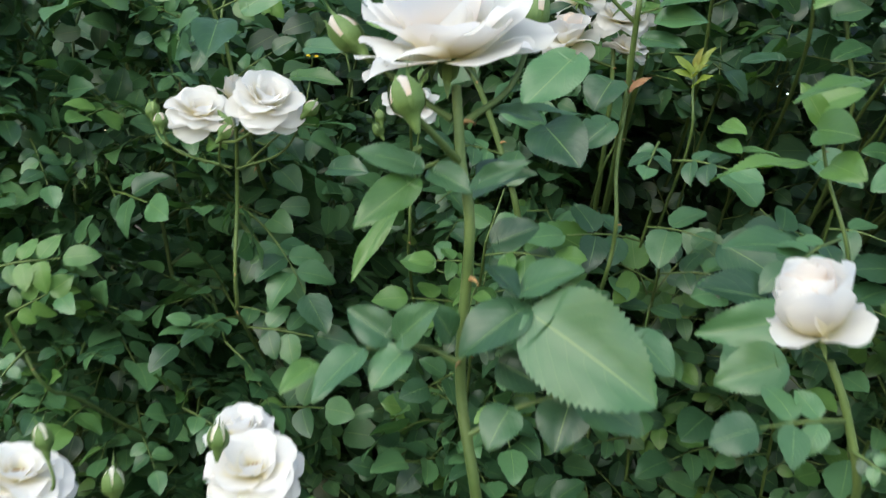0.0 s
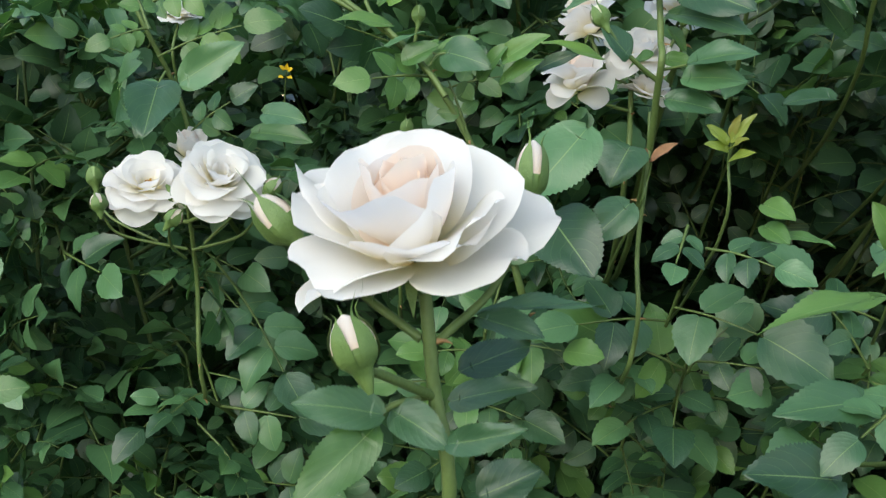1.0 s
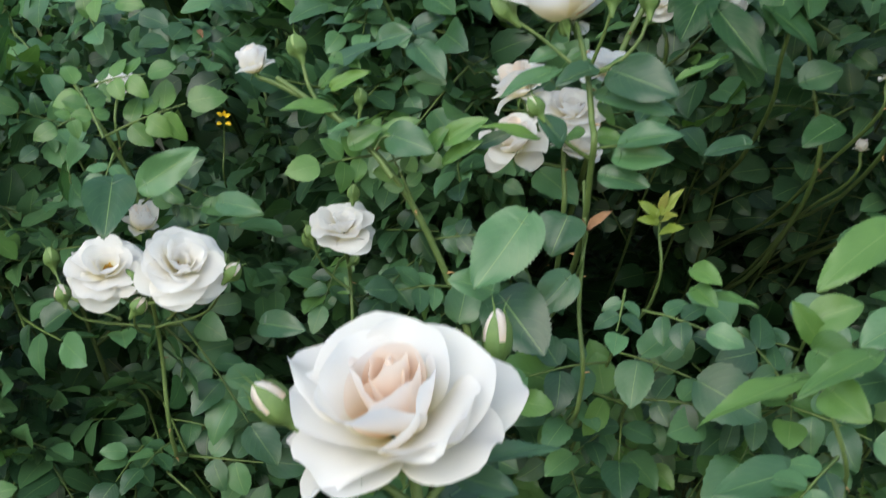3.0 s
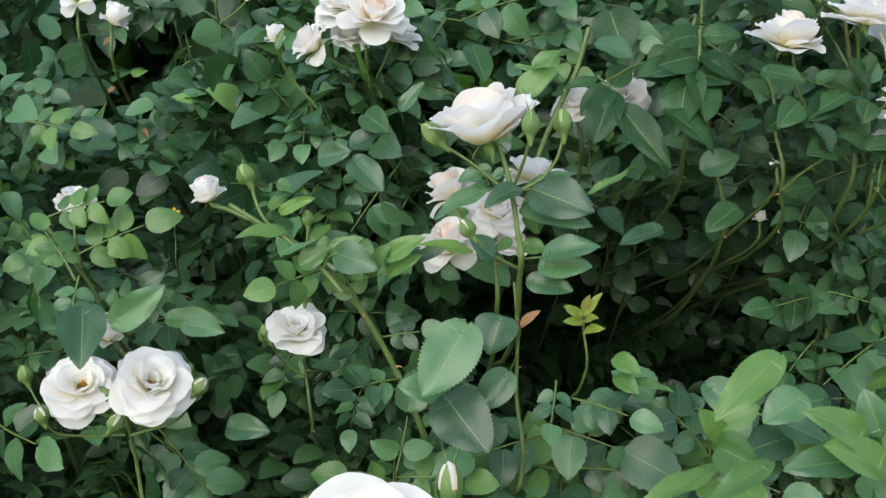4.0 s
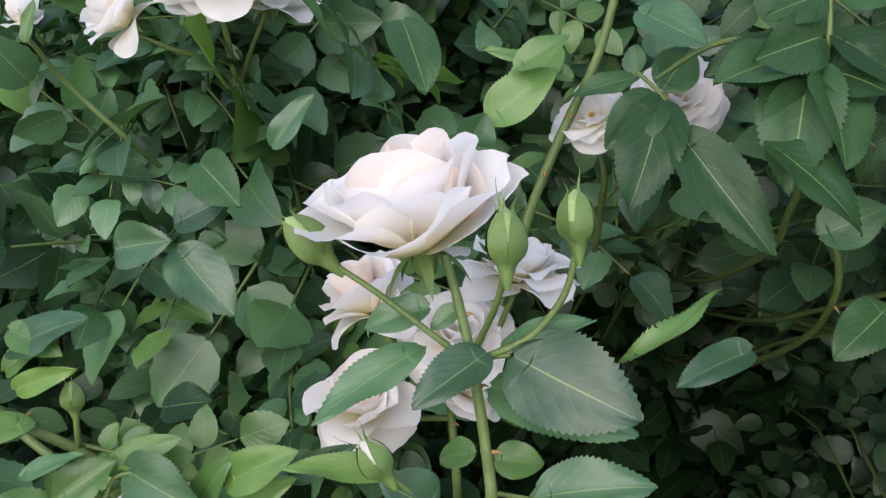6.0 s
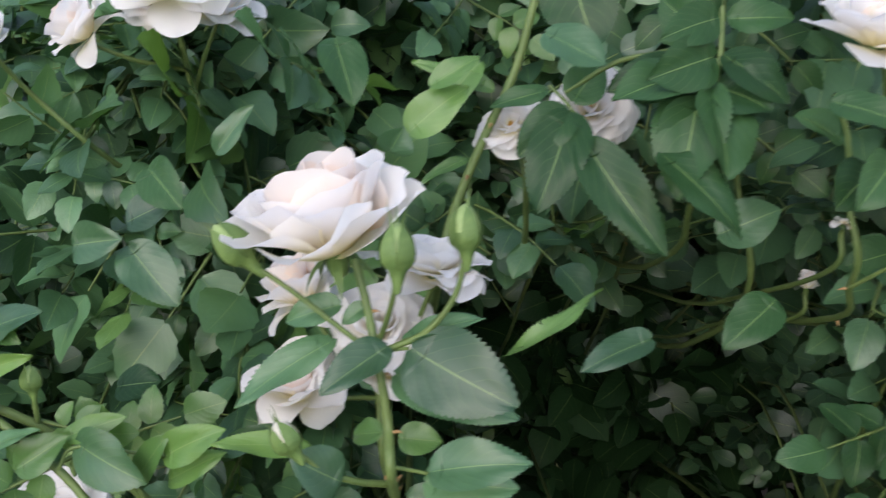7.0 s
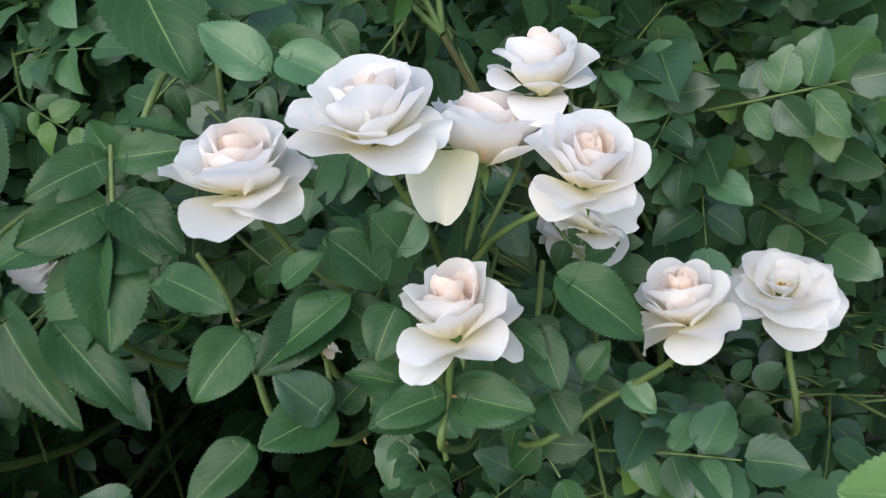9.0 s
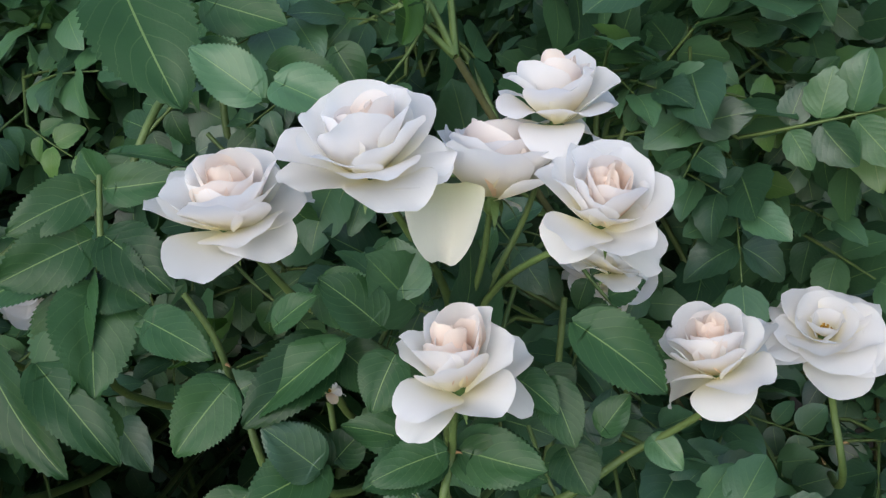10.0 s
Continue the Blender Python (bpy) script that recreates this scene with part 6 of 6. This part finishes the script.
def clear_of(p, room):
    """False where a leaf would hide a bloom from the camera or crowd the camera's path."""
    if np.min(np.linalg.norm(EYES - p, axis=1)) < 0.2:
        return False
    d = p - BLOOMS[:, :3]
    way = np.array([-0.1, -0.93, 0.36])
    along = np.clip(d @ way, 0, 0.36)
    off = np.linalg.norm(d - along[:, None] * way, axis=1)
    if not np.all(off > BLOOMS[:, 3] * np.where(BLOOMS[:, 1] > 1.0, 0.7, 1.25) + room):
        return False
    # no leaves over a bloom either, so that skylight reaches it
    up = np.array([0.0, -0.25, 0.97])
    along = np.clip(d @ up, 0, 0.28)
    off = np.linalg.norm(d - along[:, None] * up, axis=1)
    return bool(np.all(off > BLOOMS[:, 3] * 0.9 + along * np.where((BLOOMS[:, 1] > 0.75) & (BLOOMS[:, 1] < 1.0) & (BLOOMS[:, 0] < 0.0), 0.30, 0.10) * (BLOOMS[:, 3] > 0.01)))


def front_at(x, z):
    """How near the foliage comes, by the place along the hedge and the height."""
    n = noise.noise((x * 3.1, z * 3.1, 5.0)) * 0.10 + noise.noise((x * 8, z * 8, 9.0)) * 0.05
    back = 0.26 * min(1.0, max(0.0, (x - 0.44) / 0.16)) * min(1.0, max(0.0, (z - 1.08) / 0.1))
    skirt = 0.10 * min(1.0, max(0.0, (x - 0.02) / 0.06)) * min(1.0, max(0.0, (0.62 - x) / 0.06)) * min(1.0, max(0.0, (1.13 - z) / 0.05))
    return 0.87 + n + back - skirt + 0.2 * max(0.0, 1.10 - z)


def top_at(x, y):
    """How high the foliage stands: the canopy rises towards the back, and is taller to the right."""
    side = min(1.0, max(0.0, (x + 0.2) / 0.3))
    wave = 0.06 * noise.noise((x * 3.5, y * 3.5, 2.0)) + 0.03 * noise.noise((x * 9, y * 9, 4.0))
    return 1.23 + 0.16 * side + (0.62 - 0.30 * side) * (y - 0.86) + wave


def hollow(p):
    """Deep gaps kept free of leaves to fall dark, placed to fit the camera's view."""
    if p[1] < 0.98 and p[2] < 1.06 - 0.75 * (p[1] - 0.9):
        return False
    for centre, radii in HOLLOWS:
        d = (p - np.array(centre)) / np.array(radii)
        if float(d @ d) < 1.0:
            return True
    return False


HOLLOWS = [((0.225, 1.12, 0.99), (0.17, 0.40, 0.15)), ((0.20, 0.95, 1.12), (0.14, 0.2, 0.09)), ((-0.20, 0.98, 1.21), (0.07, 0.2, 0.055)), ((0.40, 0.92, 1.08), (0.07, 0.15, 0.06)), ((-0.31, 0.86, 1.00), (0.08, 0.2, 0.07)), ((0.18, 0.86, 0.96), (0.06, 0.2, 0.06)), ((0.33, 1.0, 1.07), (0.09, 0.2, 0.09))]
LEAF_SHAPES = []
for k in range(14):
    n = (5, 5, 7, 5, 3, 7, 5)[k % 7]
    LEAF_SHAPES.append(compound_leaf(n, 0.026 + 0.003 * (k % 3), 100 + k, 10, 4, 0.30))
LEAF_MESHES = [p.mesh("leaf", [LEAF, STEM]) for p in LEAF_SHAPES]
LEAF_MESHES_BLUE = [p.mesh("leaf", [LEAF_BLUE, STEM]) for p in LEAF_SHAPES]
LEAF_MESHES_SHADE = [p.mesh("leaf", [LEAF_DARK, STEM]) for p in LEAF_SHAPES]
LEAF_MESHES_FRESH = [p.mesh("leaf", [LEAF_FRESH, STEM]) for p in LEAF_SHAPES[:4]]
FAR_SHAPES = [compound_leaf((5, 7, 5, 5)[k % 4], 0.025 + 0.003 * (k % 3), 300 + k, 7, 2, 0.32) for k in range(8)]


DEEP_SHAPES = [compound_leaf((5, 7, 5, 5)[k % 4], 0.026 + 0.003 * (k % 3), 400 + k, 5, 2, 0.34, stalk=False) for k in range(8)]
BACK_SHAPES = [compound_leaf((5, 7, 5, 5)[k % 4], 0.026 + 0.003 * (k % 3), 400 + k, 4, 2, 0.34, stalk=False) for k in range(8)]


def merged(shapes, placings):
    """Arrays of many leaves joined: placings of (shape number, R, at, size)."""
    pile = Pile()
    cache = [(np.concatenate(s.v), np.concatenate(s.q), np.concatenate(s.t), np.concatenate(s.m)) for s in shapes]
    for k, R, at, size in placings:
        v, q, t, m = cache[k]
        pile.add(v * size @ R.T + at, q, t, m)
    return pile


def leaf_turn(r, out):
    """A leaf's frame: stalk outwards, face towards sky and light."""
    d = unit(np.array(out) + np.array([r.gauss(0, 0.6), r.gauss(0, 0.5) - 0.25, r.gauss(0, 0.45) - 0.15]))
    n = np.array([r.gauss(0, 0.62), -0.5 + r.gauss(0, 0.55), 0.75 + r.gauss(0, 0.45)])
    return frame_of(d, n)


def rose_bush(cx, x_half, y0, y1, z0, z1, canes, twigs, seed, label, front_rule=True, tone=None):
    r = random.Random(seed)
    cy = 0.5 * (y0 + y1)
    bush = thing("rose_bush", (cx, cy, 0), label, "rose bush", "rose bushes in the bed")
    nodes = []
    for k in range(canes):
        foot = np.array([cx + r.uniform(-0.5, 0.5) * x_half, cy + r.uniform(-0.3, 0.3) * (y1 - y0), -0.02])
        x = cx + r.uniform(-1, 1) * x_half
        z = min(r.uniform(z0 + 0.7 * (z1 - z0), z1), top_at(x, cy))
        lo = front_at(x, z) + 0.04 if front_rule else y0
        top = np.array([x, r.uniform(lo, y1), z])
        mid = 0.5 * (foot + top) + np.array([r.uniform(-0.08, 0.08), r.uniform(-0.05, 0.08), 0.12])
        if any(hollow(q) for q in smooth_line([foot, mid, top], 12)):
            continue
        twig(bush, [foot, mid, top], r.uniform(0.0026, 0.0042), 0.0016, "cane", STEM_BROWN if r.random() < 0.35 else STEM, 4, seed * 31 + k)
        nodes += list(smooth_line([foot, mid, top], 24)[9:])
    nodes = np.array(nodes)
    spots, pile, tries = [], Pile(), 0
    made = 0
    while made < twigs and tries < twigs * 14:
        tries += 1
        x, z = cx + r.uniform(-1, 1) * x_half, z1 - (z1 - z0) * r.random() ** 1.15
        lo = front_at(x, z) if front_rule else y0
        y = lo + (y1 - lo) * r.random() ** 2.3
        p = np.array([x, y, z])
        if z > top_at(x, y):
            continue
        hole = noise.noise((x * 4.0 + 7, y * 4.0 + 3, z * 4.0))
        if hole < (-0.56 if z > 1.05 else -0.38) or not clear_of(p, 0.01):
            continue
        near = nodes[np.argmin(np.linalg.norm(nodes - p, axis=1) + 0.6 * np.maximum(0, nodes[:, 2] - p[2]))]
        if np.linalg.norm(near - p) > 0.24:
            continue
        line = smooth_line([near, 0.5 * (near + p) + np.array([0, 0.02, 0.03]), p], 10)
        out = unit(p - near + np.array([0, -0.02, 0.01]))
        own_leaves = []
        for i in (3, 5, 6, 7, 8, 9, 10):
            at = line[i]
            side = 1 if i % 2 else -1
            o = unit(out + 0.9 * side * unit(np.cross(out, (0.2, 0.1, 1))) + np.array([0, -0.3, 0]))
            R, size = leaf_turn(r, o), (0.52 + 0.74 * r.random() ** 1.2) * (1.0 if front_rule else 1.4)
            tip = at + R[:, 0] * 0.075 * size
            if front_rule and (at[1] < front_at(at[0], at[2]) - 0.03 or hollow(at) or hollow(tip)):
                continue
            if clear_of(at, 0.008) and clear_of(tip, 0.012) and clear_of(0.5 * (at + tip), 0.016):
                own_leaves.append((r.randrange(14), R, at, size))
        if len(own_leaves) < 4:
            continue
        made += 1
        spots += own_leaves
        v, q = tube([near, 0.5 * (near + p) + np.array([0, 0.02, 0.03]), p], 0.0019, 0.001, 4, 5)
        pile.add(v, q, None, 1)
    spots.sort(key=lambda s: s[2][1] - 0.25 * s[2][2])
    own_count = OWN_LEAVES if front_rule else 90
    own, rest = spots[:own_count], spots[own_count:]
    for k, R, at, size in own:
        fresh = r.random() < 0.07
        part("leaf", LEAF_MESHES_FRESH[k % 4] if fresh else (tone or LEAF_MESHES)[k], bush, basis4(R, at, size))
    if rest:
        near = [sp for sp in rest if front_rule and sp[2][1] < front_at(sp[2][0], sp[2][2]) + 0.13]
        deep = [sp for sp in rest if not (front_rule and sp[2][1] < front_at(sp[2][0], sp[2][2]) + 0.13)]
        far = merged(FAR_SHAPES, [(k % 8, R, at, s) for k, R, at, s in near])
        more = merged(DEEP_SHAPES if front_rule else BACK_SHAPES, [(k % 8, R, at, s) for k, R, at, s in deep])
        pile.join(more)
        far.join(pile)
        part("foliage", far.mesh("foliage", [(tone or LEAF_MESHES)[0].materials[0], STEM]), bush, None, "dense inner leaves and twigs", "stuff")


def leafy_shoot(x, lean, seed, reach=0.79, top=1.08, mat=None, label="low leafy green rose shoot at the front of the bed"):
    """A shoot that arches forward out of the bush, set with compound leaves on its upper half."""
    r = random.Random(seed)
    s = thing("rose_shoot", (x, 1.32 if mat is None else 1.74, 0), label, "rose shoot", "low leafy shoots")
    back = 0.0 if mat is None else 0.42
    pts = [(x, 1.32 + back, -0.02), (x + 0.01, 1.16 + back, 0.55 + 0.4 * back), (x + lean * 0.5, reach + 0.16, top - 0.16), (x + lean, reach, top + r.uniform(-0.03, 0.03))]
    twig(s, pts, 0.0022, 0.0011, "stem", STEM, 4, seed)
    line = smooth_line(pts, 40)
    for k in range(17, 41):
        at, turn = line[k], 2.4 * k + r.uniform(-0.5, 0.5)
        d = unit(np.array([math.cos(turn), -0.35 + 0.4 * math.sin(turn), 0.25 + 0.5 * math.sin(turn)]))
        tip = at + d * r.uniform(0.055, 0.105)
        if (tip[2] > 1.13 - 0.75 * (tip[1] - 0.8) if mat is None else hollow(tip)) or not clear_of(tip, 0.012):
            continue
        spray(s, at, tip, 5 if r.random() < 0.7 else 3, (r.uniform(-0.5, 0.4), -0.75, 0.6), seed * 50 + k, mat or (LEAF if r.random() < 0.8 else LEAF_FRESH), 0.26)


for k, (x, lean) in enumerate([(0.09, 0.03), (0.15, -0.02), (0.21, 0.03), (0.28, -0.03), (0.34, 0.02), (0.42, -0.02), (0.48, 0.04), (-0.02, 0.02)]):
    leafy_shoot(x, lean, 810 + k)
for k, (x, lean) in enumerate([(0.18, 0.02), (0.24, 0.02), (0.29, -0.02), (0.35, 0.02), (0.40, -0.01), (0.46, 0.02), (0.53, 0.02), (0.60, 0.03)]):
    leafy_shoot(x, lean, 830 + k, 1.02 + 0.02 * (k % 3), 1.24 + 0.03 * (k % 2), LEAF_BLUE, "leafy rose shoot deep between the bushes")

OWN_LEAVES = 290
rose_bush(-0.72, 0.26, 0.80, 1.45, 0.62, 1.48, 9, 115, 1, "leafy green rose bush with dark glossy leaves")
rose_bush(-0.27, 0.25, 0.80, 1.45, 0.62, 1.50, 10, 310, 2, "dense green rose bush carrying white blooms")
rose_bush(0.15, 0.24, 0.80, 1.45, 0.62, 1.52, 10, 370, 3, "dense green rose bush behind the tall white rose")
rose_bush(0.55, 0.24, 0.84, 1.45, 0.62, 1.52, 10, 330, 4, "dark green rose bush beside the cluster of white roses", True, LEAF_MESHES_BLUE)
rose_bush(1.00, 0.26, 0.84, 1.50, 0.62, 1.52, 9, 130, 5, "dense green rose bush at the edge of the bed", True, LEAF_MESHES_BLUE)
# in-fill bush added in the gap; its dark leaf colour stands in for shade
rose_bush(0.30, 0.42, 1.40, 1.56, 0.42, 1.02, 9, 150, 9, "low rose bush deep in the bed, leaves coloured dark for shade", False, LEAF_MESHES_SHADE)
rose_bush(-0.95, 0.55, 1.38, 2.1, 0.8, 1.85, 8, 125, 6, "tall green rose bush in the back row", False)
rose_bush(0.05, 0.50, 1.38, 2.1, 0.8, 1.85, 8, 125, 7, "tall green rose bush in the back row", False)
rose_bush(1.05, 0.55, 1.38, 2.1, 0.8, 1.85, 8, 125, 8, "tall green rose bush in the back row", False)


def far_hedge():
    """A thick hedge that closes the bed at the back."""
    r = random.Random(77)
    spots = []
    for k in range(2600):
        at = np.array([r.uniform(-2.6, 3.0), 2.25 + 0.7 * r.random(), r.uniform(0.45, 2.05)])
        spots.append((r.randrange(8), leaf_turn(r, (0, -1, 0.2)), at, r.uniform(4.4, 5.8)))
    pile = merged(BACK_SHAPES, spots)
    for k in range(40):
        x = r.uniform(-2.5, 2.9)
        v, q = tube([(x, 2.55, -0.02), (x + r.uniform(-0.1, 0.1), 2.5, 1.2), (x + r.uniform(-0.3, 0.3), 2.45, 2.3)], 0.012, 0.004, 5, 5)
        pile.add(v, q, None, 1)
    ob = new("hedge", pile.mesh("hedge", [LEAF, STEM_BROWN]))
    tagged(ob, "thick dark green hedge closing the rose bed", "hedge", "", "stuff")


far_hedge()
